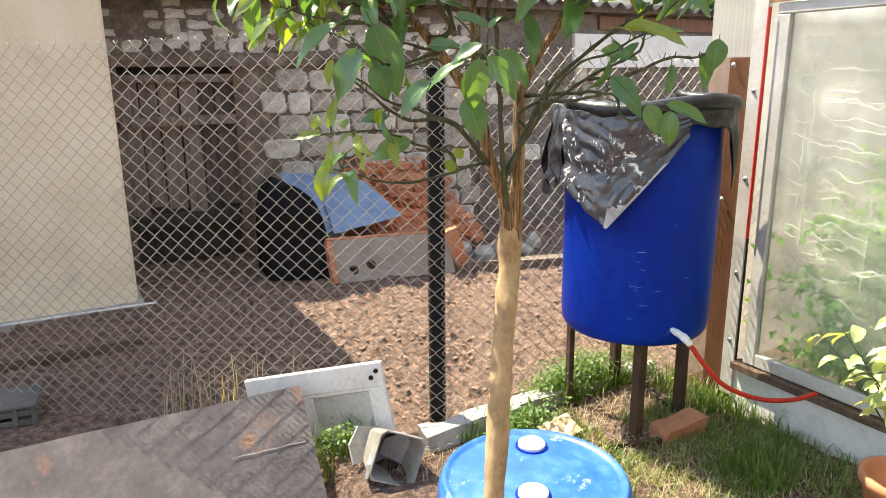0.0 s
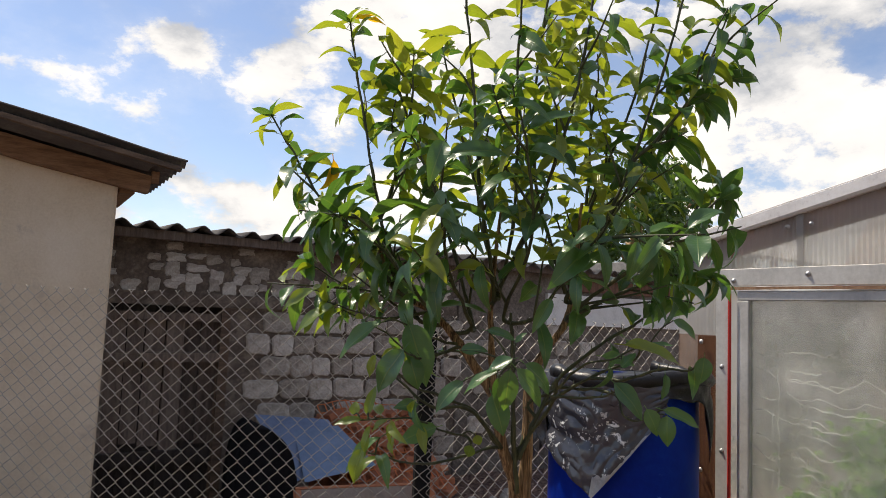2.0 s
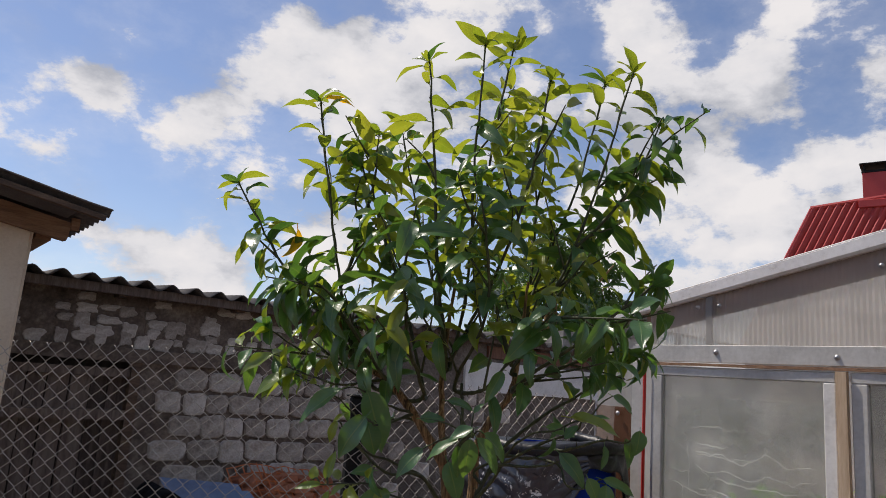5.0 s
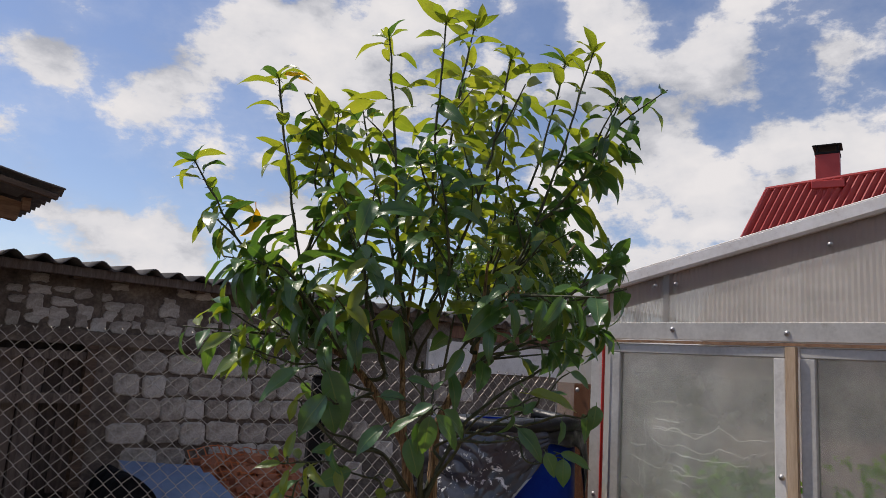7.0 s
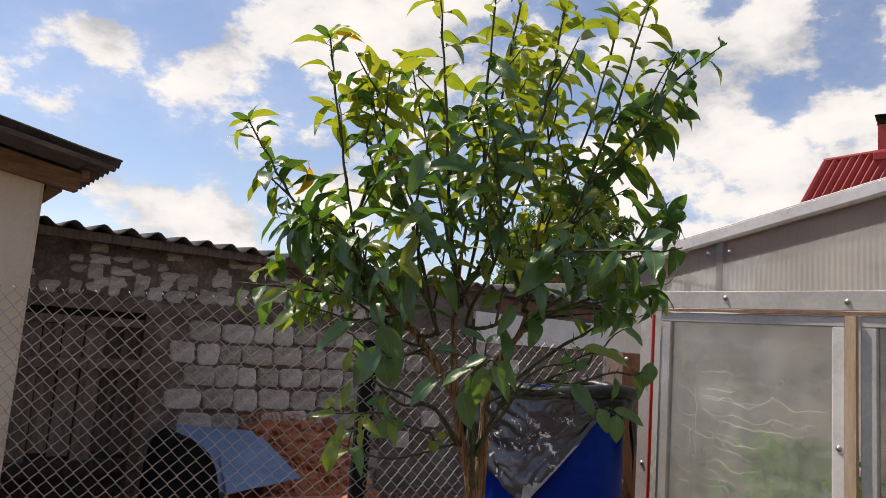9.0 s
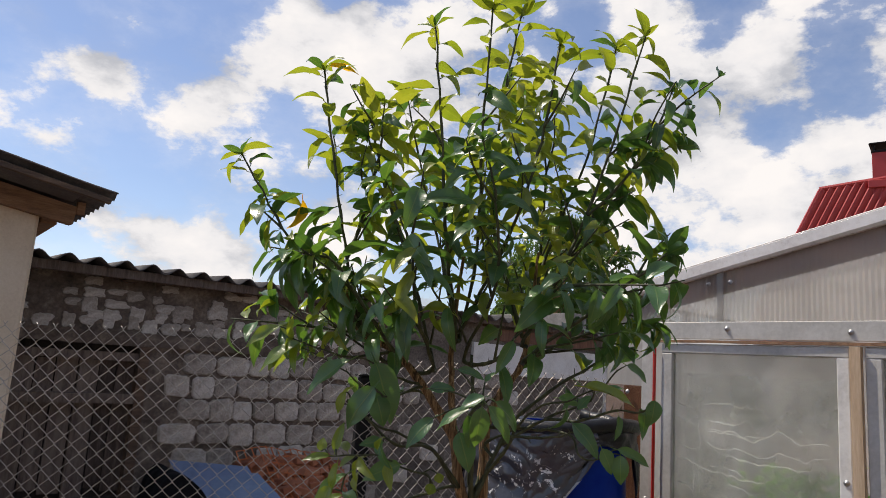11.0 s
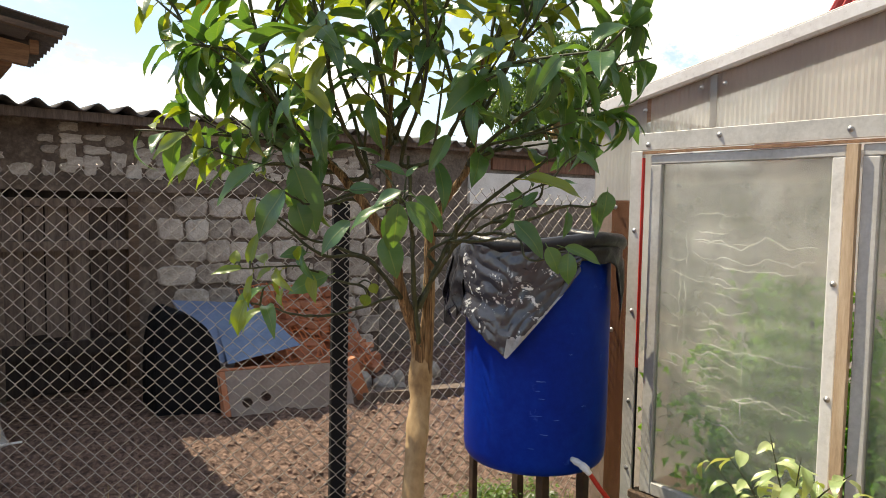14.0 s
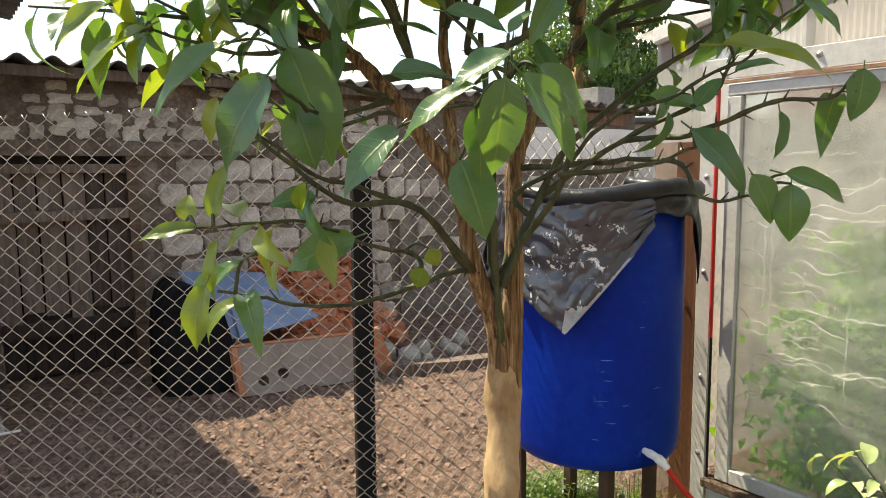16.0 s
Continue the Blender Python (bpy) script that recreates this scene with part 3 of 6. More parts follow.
def stucco_shed():
    shed = thing("stucco_shed", "cream stuccoed shed with a low corrugated gable roof", "shed", (-1.5, SHED_Y, 0))
    peak = -1.7

    def top(x):
        return 2.262 + 0.17 * (SHED_X - x if x > peak else SHED_X - 2 * peak + x)
    bm = bmesh.new()
    xs = [SHED_X, peak, -3.6]
    front = [bm.verts.new((x, SHED_Y, z)) for x, z in [(xs[0], -0.1), *((x, top(x)) for x in xs), (xs[2], -0.1)]]
    face = bm.faces.new(front)
    grown = bmesh.ops.extrude_face_region(bm, geom=[face])
    bmesh.ops.translate(bm, verts=[v for v in grown["geom"] if isinstance(v, bmesh.types.BMVert)], vec=(0, 0.84, 0))
    bmesh.ops.bevel(bm, geom=[e for e in bm.edges if abs(e.verts[0].co.x - SHED_X) < 1e-4 and abs(e.verts[1].co.x - SHED_X) < 1e-4 and abs(e.verts[0].co.z - e.verts[1].co.z) > 1], offset=0.02, segments=3, affect="EDGES")
    part("wall", bm, STUCCO, shed)
    ex, fy = 0.43, 3.915

    def sheet(x0, x1, side):
        def fn(u, v):
            x = x0 + (x1 - x0) * u
            y = fy + 1.36 * v
            rise = 0.17 * (ex - x if side > 0 else ex - 2 * peak + x)
            return (x, y, 2.345 + rise + 0.018 * math.sin(2 * math.pi * y / 0.13) + 0.01 * noise.noise((x * 2, y, 1)))
        return surface(fn, 10, 84, 0.008)
    part("roof_sheet", sheet(ex, -0.75, 1), SLATE, shed, smooth=True)
    part("roof_sheet", sheet(-0.72, peak, 1), SLATE, shed, smooth=True)
    part("roof_sheet", sheet(peak, -3.9, -1), SLATE, shed, smooth=True)
    slope = math.degrees(math.atan(0.17))
    m = Matrix.Translation((ex - 0.02, fy + 0.01, 2.345)) @ pose(0, 0, 0, 0, slope, 0)
    part("verge_board", box((-2.0, 0.0, -0.055), (0.0, 0.03, -0.02), 0.006, m), DARK_WOOD, shed)
    part("inner_sheet", box((-2.0, 0.03, -0.040), (-0.14, 0.36, -0.026), 0.004, m), SLATE, shed, "second dark sheet under the verge")
    beam = box((-2.0, 0.405, -0.165), (-0.10, 0.487, -0.050), 0, m)
    bmesh.ops.subdivide_edges(beam, edges=beam.edges[:], cuts=5, use_grid_fill=True)
    for v in beam.verts:
        v.co += noise.noise_vector(v.co * Vector((3, 9, 9))) * 0.009
    part("barge_beam", beam, BEAM, shed, "rough brown beam on top of the gable wall")
    part("purlin", box((0.135, SHED_Y + 0.03, 2.20), (0.225, 5.25, 2.30)), BEAM, shed, "brown eave purlin")
    part("strut", rough_box((0.30, SHED_Y - 0.10, 2.27), (0.345, SHED_Y - 0.055, 2.345), 2, 0.004, 12), BEAM, shed, "short timber strut under the sheets")
    part("strut", rough_box((-0.62, SHED_Y - 0.10, 2.42), (-0.57, SHED_Y - 0.055, 2.50), 2, 0.004, 13), BEAM, shed, "short timber strut under the sheets")
    part("plinth", box((-3.6, SHED_Y - 0.05, -0.1), (SHED_X + 0.03, SHED_Y + 0.8, 0.02)), CONCRETE, shed)
    bm = tube(bmesh.new(), [(-3.4, SHED_Y - 0.075, 0.035), (-1.0, SHED_Y - 0.08, 0.03), (0.22, SHED_Y - 0.09, 0.02)], 0.007)
    part("pipe", bm, WHITE_PAINT, shed, "white plastic pipe along the foot of the wall")
    part("kerb", rough_box((-3.6, SHED_Y - 0.75, -0.1), (0.05, SHED_Y - 0.68, 0.03), 8, 0.02, 4), DARK_WOOD, shed, "half-buried dark timber edging")


stucco_shed()

# ---- chain-link fence ----
POST_AT = Vector((0.995, 2.005, 0))
MESH_W, MESH_H = 0.065, 0.062


def zigzag(rows, flip):
    """One bent wire of the netting; the next one hooks into its bends."""
    s = -1 if flip else 1
    pts = []
    for k in range(rows + 1):
        side = s * (1 if k % 2 else -1)
        x, z = side * MESH_W / 4 * 1.04, k * MESH_H / 2
        pts += [(x * 0.86, 0.0016 * side, z - 0.004), (x, 0.0, z), (x * 0.86, -0.0016 * side, z + 0.004)]
    x, y, z = pts[-1]
    pts += [(x * 0.45, -y, z + 0.009)]
    return mesh_of(tube(bmesh.new(), pts, 0.0017, 4), "wire", WIRE, True)


def mesh_panel(fence, start, along, length, height, base):
    rows = int((height - base) / (MESH_H / 2))
    shapes = [zigzag(rows, False), zigzag(rows, True)]
    turn = math.degrees(math.atan2(along[1], along[0]))
    for k in range(int(length / (MESH_W / 2))):
        p = Vector(start) + Vector((*along, 0)) * ((k + 0.5) * MESH_W / 2)
        sag = 0.012 * math.sin(k * 0.105)
        piece("wire", shapes[k % 2], pose(p.x, p.y, base + sag, 0.3 * math.sin(k * 0.13), 0, turn), fence)


def fences():
    post = thing("fence_post", "black painted steel fence post at the bend of the fence", "post", POST_AT)
    bm = bmesh.new()
    boxed(bm, (POST_AT.x - 0.03, POST_AT.y - 0.03, -0.05), (POST_AT.x + 0.03, POST_AT.y + 0.03, 1.445), 0.006, Matrix.Translation(POST_AT) @ pose(0, 0, 0, 0, 0.4, -20) @ Matrix.Translation(-POST_AT))
    part("shaft", bm, POST_PAINT, post)
    part("cap", box((POST_AT.x - 0.032, POST_AT.y - 0.032, 1.445), (POST_AT.x + 0.032, POST_AT.y + 0.032, 1.455)), POST_PAINT, post)
    left = thing("chain_link_fence", "galvanised chain-link fence panel in front of the shed", "fence", POST_AT, group="chain-link fence panels")
    away = Vector((-0.79, 0.61)).normalized()
    mesh_panel(left, POST_AT + Vector((0.030, -0.072, 0)), away, 3.12, 1.59, -0.02)
    right = thing("chain_link_fence", "galvanised chain-link fence panel running behind the drum", "fence", POST_AT, group="chain-link fence panels")
    mesh_panel(right, POST_AT + Vector((0.0, -0.050, 0)), Vector((1.0, 0.03)), 6.0, 1.50, -0.02)
    far = thing("fence_post", "dark steel fence post far along the fence", "post", (4.2, 2.08, 0))
    part("shaft", box((4.17, 2.10, -0.05), (4.23, 2.16, 1.45)), POST_PAINT, far)
    far = thing("fence_post", "dark steel fence post beside the shed corner", "post", (-1.45, 3.88, 0))
    part("shaft", box((-1.48, 3.90, -0.05), (-1.42, 3.96, 1.5)), POST_PAINT, far)


fences()

# ---- greenhouse ----
GX = 2.21


def gable(y):
    return 1.888 + 0.212 * (1.79 - y) if y > -0.45 else 1.888 + 0.212 * (2.69 + y)


def greenhouse():
    house = thing("greenhouse", "home-made greenhouse of cloudy plastic sheets on white frames", "greenhouse", (GX + 1.5, -0.4, 0))
    # gable sheet with ribs
    n = 390

    def ribs(u, v):
        y = 1.50 - 3.9 * u
        return (GX + 0.003 * (round(u * n) % 2), y, 1.70 + v * (gable(y) - 1.70))
    bm = surface(ribs, n, 1)
    part("gable_sheet", bm, GABLE, house, "ribbed clear twin-wall gable sheet")

    def roof(u, v):
        y = 1.86 + (-0.45 - 1.86) * v
        return (GX - 0.029 + 3.2 * u, y, gable(min(y, 1.79)) + 0.012 - 0.212 * max(0, y - 1.79))

    def roof2(u, v):
        y = -0.45 + (-2.75 + 0.45) * v
        return (GX - 0.029 + 3.2 * u, y, gable(y) + 0.012)
    for bm in (surface(roof, 8, 8, 0.008), surface(roof2, 8, 8, 0.008)):
        part("roof_sheet", bm, PLASTIC, house)
    rise = math.degrees(math.atan(0.212))
    m = Matrix.Translation((GX, 1.80, 1.888)) @ pose(0, 0, 0, rise, 0, 180)
    # edge strip, its colour whitened to carry the glare along the roof
    part("roof_edge", box((-0.01, 0.0, -0.040), (0.030, 2.3, 0.022), 0.010, m), GLARE_EDGE, house, "folded edge strip of the roof, whitened for the glare on it")
    m = Matrix.Translation((GX, 1.79, 1.84)) @ pose(0, 0, 0, rise, 0, 180)
    part("rafter", box((-0.040, 0.0, -0.075), (-0.008, 2.3, 0.03), 0.004, m), PALE_BEAM, house, "greyed timber rafter behind the gable sheet")
    part("joint_strip", box((GX - 0.010, 1.195, 1.767), (GX - 0.004, 1.225, 2.0), 0.002), PLASTIC, house, "clear joint strip")
    # corner
    bm = surface(lambda u, v: (GX + 0.0008 * (round(u * 28) % 2), 1.79 - 0.27 * u, 1.48 + v * (gable(1.79 - 0.27 * u) - 1.48)), 28, 1)
    part("corner_sheet", bm, PLASTIC, house, "clear ribbed upper corner sheet")
    bm = surface(lambda u, v: (GX + 0.0008 * (round(u * 28) % 2), 1.79 - 0.27 * u, 0.03 + v * 1.45), 28, 1)
    part("corner_sheet", bm, BROWN_SHEET, house, "browned ribbed corner sheet")
    part("corner_post", box((GX + 0.012, 1.60, 0), (GX + 0.06, 1.70, 1.48)), RED_WOOD, house, "reddish brown timber corner post")
    part("side_sheet", surface(lambda u, v: (GX + 0.005 + 3.1 * u, 1.79 + 0.003 * math.sin(u * 400), 0.03 + 1.86 * v), 120, 2), PLASTIC, house).visible_shadow = False
    part("back_sheet", surface(lambda u, v: (GX + 3.1, 1.79 - 4.5 * u, 0.03 + v * (gable(1.79 - 4.5 * u) - 0.03)), 30, 2), PLASTIC, house).visible_shadow = False
    part("side_sheet", surface(lambda u, v: (GX + 3.1 * u, -2.70, 0.03 + 1.8 * v), 20, 2), PLASTIC, house)
    # base boards and sill
    part("base_board", rough_box((GX - 0.005, -2.6, -0.06), (GX + 0.03, 1.52, 0.175), 6, 0.004, 3), WHITE_PAINT, house, "peeling white base boards")
    part("sill", box((GX - 0.035, -2.6, 0.18), (GX + 0.03, 1.53, 0.215), 0.005), DARK_WOOD, house, "dark brown wooden sill")
    # head strip
    part("head_strip", box((GX - 0.012, -2.6, 1.692), (GX - 0.004, 1.585, 1.765), 0.002), GREY_PAINT, house, "white sheet-metal head strip")
    part("head_lath", rough_box((GX - 0.020, -2.6, 1.677), (GX - 0.004, 1.52, 1.688), 14, 0.004, 5), BEAM, house, "thin brown wooden lath")
    part("jamb_strip", box((GX - 0.014, 1.525, 0.05), (GX - 0.004, 1.585, 1.69), 0.002), GREY_PAINT, house, "white sheet-metal corner strip")
    bm = tube(bmesh.new(), [(GX - 0.022, 1.512, 0.76 + 0.09 * k + 0.0) for k in range(11)], 0.007, 8)
    part("red_seal", bm, RED_HOSE, house, "red rubber door seal")
    bm = tube(bmesh.new(), [(GX - 0.018, 1.512, 0.22 + 0.09 * k) for k in range(7)], 0.005, 6)
    part("dark_seal", bm, POST_PAINT, house)

    def leaf_frame(ya, yb, name):
        door = part(name, box((GX - 0.012, yb, 1.632), (GX + 0.02, ya, 1.672), 0.004), GREY_PAINT, house)
        part("stile", box((GX - 0.012, ya - 0.055, 0.22), (GX + 0.02, ya, 1.632), 0.004), GREY_PAINT, door)
        part("stile", box((GX - 0.012, yb, 0.22), (GX + 0.02, yb + 0.045, 1.632), 0.004), WHITE_PAINT, door)
        part("bottom_rail", box((GX - 0.012, yb + 0.045, 0.22), (GX + 0.02, ya - 0.055, 0.275), 0.004), GREY_PAINT, door)
        pane = part("pane", box((GX + 0.002, yb + 0.045, 0.275), (GX + 0.006, ya - 0.055, 1.632), 0), PANE, door, "cloudy greenhouse pane")
        pane.visible_shadow = False
        return door
    leaf_frame(1.485, 0.715, "frame_top")
    leaf_frame(0.665, -0.10, "frame_top")
    leaf_frame(-0.15, -0.95, "frame_top")
    leaf_frame(-1.0, -1.8, "frame_top")
    part("lath", rough_box((GX - 0.03, 0.672, 0.22), (GX - 0.006, 0.708, 1.672), 6, 0.003, 8), RAW_WOOD, house, "raw pine cover lath")
    part("lath", rough_box((GX - 0.03, -0.145, 0.22), (GX - 0.006, -0.105, 1.672), 6, 0.003, 9), RAW_WOOD, house, "raw pine cover lath")
    # wrinkled film hung inside

    def film(u, v):
        y, z = 1.40 - 0.62 * u, 0.35 + 1.2 * v
        w = 0.012 * math.sin(z * 62 + 5 * noise.noise((y * 4, z * 2, 0))) * (0.5 + noise.noise((y * 3, z * 3, 4)))
        return (GX + 0.05 + w + 0.03 * noise.noise((y * 3, z * 5, 9)), y, z)
    bm = surface(film, 24, 120)
    ob = part("inner_film", bm, FILM, house, "wrinkled clear film hung inside", smooth=True)
    ob.visible_shadow = False
    # highlights on the film's folds, laid as white strands, row under row in two columns
    random.seed(14)
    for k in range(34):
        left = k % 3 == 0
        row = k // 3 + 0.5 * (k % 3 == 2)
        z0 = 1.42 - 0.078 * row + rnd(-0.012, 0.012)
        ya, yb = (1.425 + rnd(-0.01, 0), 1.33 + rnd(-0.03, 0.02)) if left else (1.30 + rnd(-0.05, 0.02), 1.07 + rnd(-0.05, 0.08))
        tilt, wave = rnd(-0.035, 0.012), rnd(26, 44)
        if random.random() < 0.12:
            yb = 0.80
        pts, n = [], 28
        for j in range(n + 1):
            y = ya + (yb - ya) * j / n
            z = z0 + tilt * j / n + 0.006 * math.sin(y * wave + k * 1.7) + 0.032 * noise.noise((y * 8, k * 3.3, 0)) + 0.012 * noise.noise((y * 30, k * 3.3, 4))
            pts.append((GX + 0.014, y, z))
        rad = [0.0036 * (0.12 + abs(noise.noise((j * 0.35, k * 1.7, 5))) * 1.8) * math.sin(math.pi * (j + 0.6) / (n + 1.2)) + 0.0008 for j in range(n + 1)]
        part("film_glint", tube(bmesh.new(), pts, rad, 5), FOLD_GLINT, house, "white highlight along a fold of the film").visible_shadow = False
    # upright highlights, also drawn as white strands
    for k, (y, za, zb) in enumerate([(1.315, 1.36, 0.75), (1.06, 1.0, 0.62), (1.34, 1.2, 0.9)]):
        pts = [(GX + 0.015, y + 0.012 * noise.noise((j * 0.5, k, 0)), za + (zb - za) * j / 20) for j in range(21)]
        part("film_glint", tube(bmesh.new(), pts, [0.001 + 0.003 * abs(noise.noise((j * 0.4, k, 3))) for j in range(21)], 5), FOLD_GLINT, house, "white highlight along a fold of the film").visible_shadow = False
    # screws
    bm = bmesh.new()
    lathe(bm, [(0.0001, 0.006), (0.005, 0.005), (0.008, 0.0), (0.011, -0.001), (0.011, -0.004)], n=10)
    me = mesh_of(bm, "screw", SCREW, True)
    spots = [(1.177, 1.736), (0.707, 1.724), (1.163, 1.929), (1.26, 1.925), (1.52, 1.86), (1.60, 1.80), (0.24, 1.724), (0.55, 2.05), (1.50, 1.715),
             (1.555, 1.35), (1.555, 1.0), (1.555, 0.6), (1.555, 0.3), (0.735, 1.2), (0.735, 0.8), (0.69, 1.0), (1.66, 1.45), (1.66, 0.9), (-0.25, 1.724)]
    for y, z in spots:
        piece("screw", me, pose(GX - 0.016, y, z, 0, -90, 0), house)
    return house


greenhouse()


def inside_plants():
    """Leafy plants in rows inside the greenhouse."""
    random.seed(11)
    for k, (x, y, h) in enumerate([(2.58, 1.18, 0.80), (2.62, 0.95, 1.0), (3.2, 1.3, 1.1), (2.58, 0.72, 0.7), (2.58, 0.45, 1.05), (3.3, 0.6, 1.2), (2.58, 0.15, 1.1), (2.75, -0.2, 0.95), (3.3, -0.3, 1.1), (2.8, -0.8, 0.9)]):
        plant = thing("tomato_plant", "bushy green plant growing inside the greenhouse", "plant", (x, y, 0), group="greenhouse plants")
        part("stem", tube(bmesh.new(), [(x, y, -0.03), (x + 0.03, y, h * 0.5), (x, y + 0.03, h)], 0.008, 6), GREEN_BARK, plant)
        bm = bmesh.new()
        for _ in range(1500):
            c = Vector((x + random.gauss(0, 0.13), y + random.gauss(0, 0.16), rnd(0.08, h)))
            c += noise.noise_vector(c * 6) * 0.10
            c.x = max(c.x, GX + 0.12 + 0.1 * random.random())
            m = Matrix.Translation(c) @ Euler((rnd(-1, 1), rnd(-1, 1), rnd(0, 6.3))).to_matrix().to_4x4()
            s = rnd(0.018, 0.042)
            v = [bm.verts.new(m @ Vector(p)) for p in ((-s, 0, 0), (0, -s * 0.45, 0.012), (s, 0, -0.02), (0, s * 0.45, 0.012))]
            bm.faces.new(v)
        tagged(part("foliage", bm, INSIDE_LEAF, plant), kind="stuff")


inside_plants()
tagged(part("greenhouse_bed", rough_box((GX + 0.25, -2.6, -0.05), (GX + 3.0, 1.7, 0.06), 10, 0.02, 6), SOIL), "raised soil bed inside the greenhouse", "soil bed", kind="structure")

# ---- blue water drum on its stand ----
DRUM = Vector((1.74, 1.68, 0))
DRUM_R = 0.29


def water_drum():
    stand = thing("drum_stand", "rusty welded steel stand with four legs", "stand", DRUM)
    feet = [(1.66, 1.55), (1.96, 1.60), (1.62, 1.92), (1.92, 1.95)]
    for k, (x, y) in enumerate(feet):
        w = 0.014 if k == 2 else 0.02
        part("leg", box((x - w, y - w, -0.03), (x + w, y + w, 0.425), 0.003), RUST, stand)
    for (xa, ya), (xb, yb) in ((feet[0], feet[1]), (feet[2], feet[3]), (feet[0], feet[2]), (feet[1], feet[3])):
        part("crossbar", tube(bmesh.new(), [(xa, ya, 0.415), (xb, yb, 0.415)], 0.012, 4), RUST, stand)
    drum = thing("water_drum", "blue plastic water drum raised on a steel stand", "drum", DRUM + Vector((0, 0, 0.43)))
    r = DRUM_R
    prof = [(0.001, 0.0), (r * 0.90, 0.0), (r * 0.95, 0.006), (r * 0.985, 0.025), (r, 0.06), (r * 1.004, 0.2), (r * 1.006, 0.25), (r * 1.004, 0.30), (r * 1.004, 0.58), (r * 1.006, 0.63), (r * 1.002, 0.68), (r * 0.995, 0.80), (r * 0.97, 0.845), (r * 0.97, 0.87), (r * 0.93, 0.872), (r * 0.93, 0.84)]
    bm = lathe(bmesh.new(), prof, (DRUM.x, DRUM.y, 0.43), 72)
    bmesh.ops.remove_doubles(bm, verts=bm.verts[:], dist=0.0005)
    for v in bm.verts:
        d = noise.noise(v.co * 3.0) * 0.006
        v.co += Vector((v.co.x - DRUM.x, v.co.y - DRUM.y, 0)) * d
    part("body", bm, BLUE, drum, smooth=True)
    part("water", lathe(bmesh.new(), [(r * 0.93, 0.78), (0.001, 0.78)], (DRUM.x, DRUM.y, 0.43), 32), BLACK_FILM, drum)
    # pale scratches across the front
    random.seed(17)
    for z, az, wide in ((0.80, 228, 7), (0.765, 226, 3), (0.735, 229, 5), (0.67, 225, 9), (0.655, 240, 4), (0.60, 231, 6), (0.545, 222, 4), (0.90, 250, 3), (0.70, 262, 5)):
        pts = [(DRUM.x + (r * 1.006 + 0.001) * math.cos(radians(az + wide * (k / 6 - 0.5))), DRUM.y + (r * 1.006 + 0.001) * math.sin(radians(az + wide * (k / 6 - 0.5))), z + rnd(-0.0015, 0.0015)) for k in range(7)]
        part("scratch", tube(bmesh.new(), pts, [0.0004 + 0.0011 * math.sin(math.pi * (k + 0.5) / 7) for k in range(7)], 4), BLUE_LID, drum, "pale scratch")
    # tap with white wrapping
    a = Vector((1.66, 1.375, 0.49))
    tap = part("tap", tube(bmesh.new(), spline([a + Vector((0.0, 0.03, 0.012)), a + Vector((-0.005, -0.03, 0.004)), a + Vector((0.0, -0.062, -0.02))], 5), [0.010, 0.011, 0.014, 0.013, 0.012, 0.016, 0.014, 0.015, 0.011, 0.012, 0.009], 10), WHITE_PAINT, drum, "tap wrapped in white tape", smooth=True)
    hose = thing("hose", "short red rubber hose hanging from the drum tap", "hose", (1.8, 1.25, 0.2))
    pts = spline([(1.662, 1.318, 0.472), (1.70, 1.28, 0.40), (1.78, 1.24, 0.31), (1.92, 1.19, 0.245), (2.06, 1.15, 0.225), (2.16, 1.13, 0.233)], 8)
    bm = tube(bmesh.new(), pts, 0.0090, 12, False)
    part("tube", bm, RED_HOSE, hose, smooth=True)


water_drum()


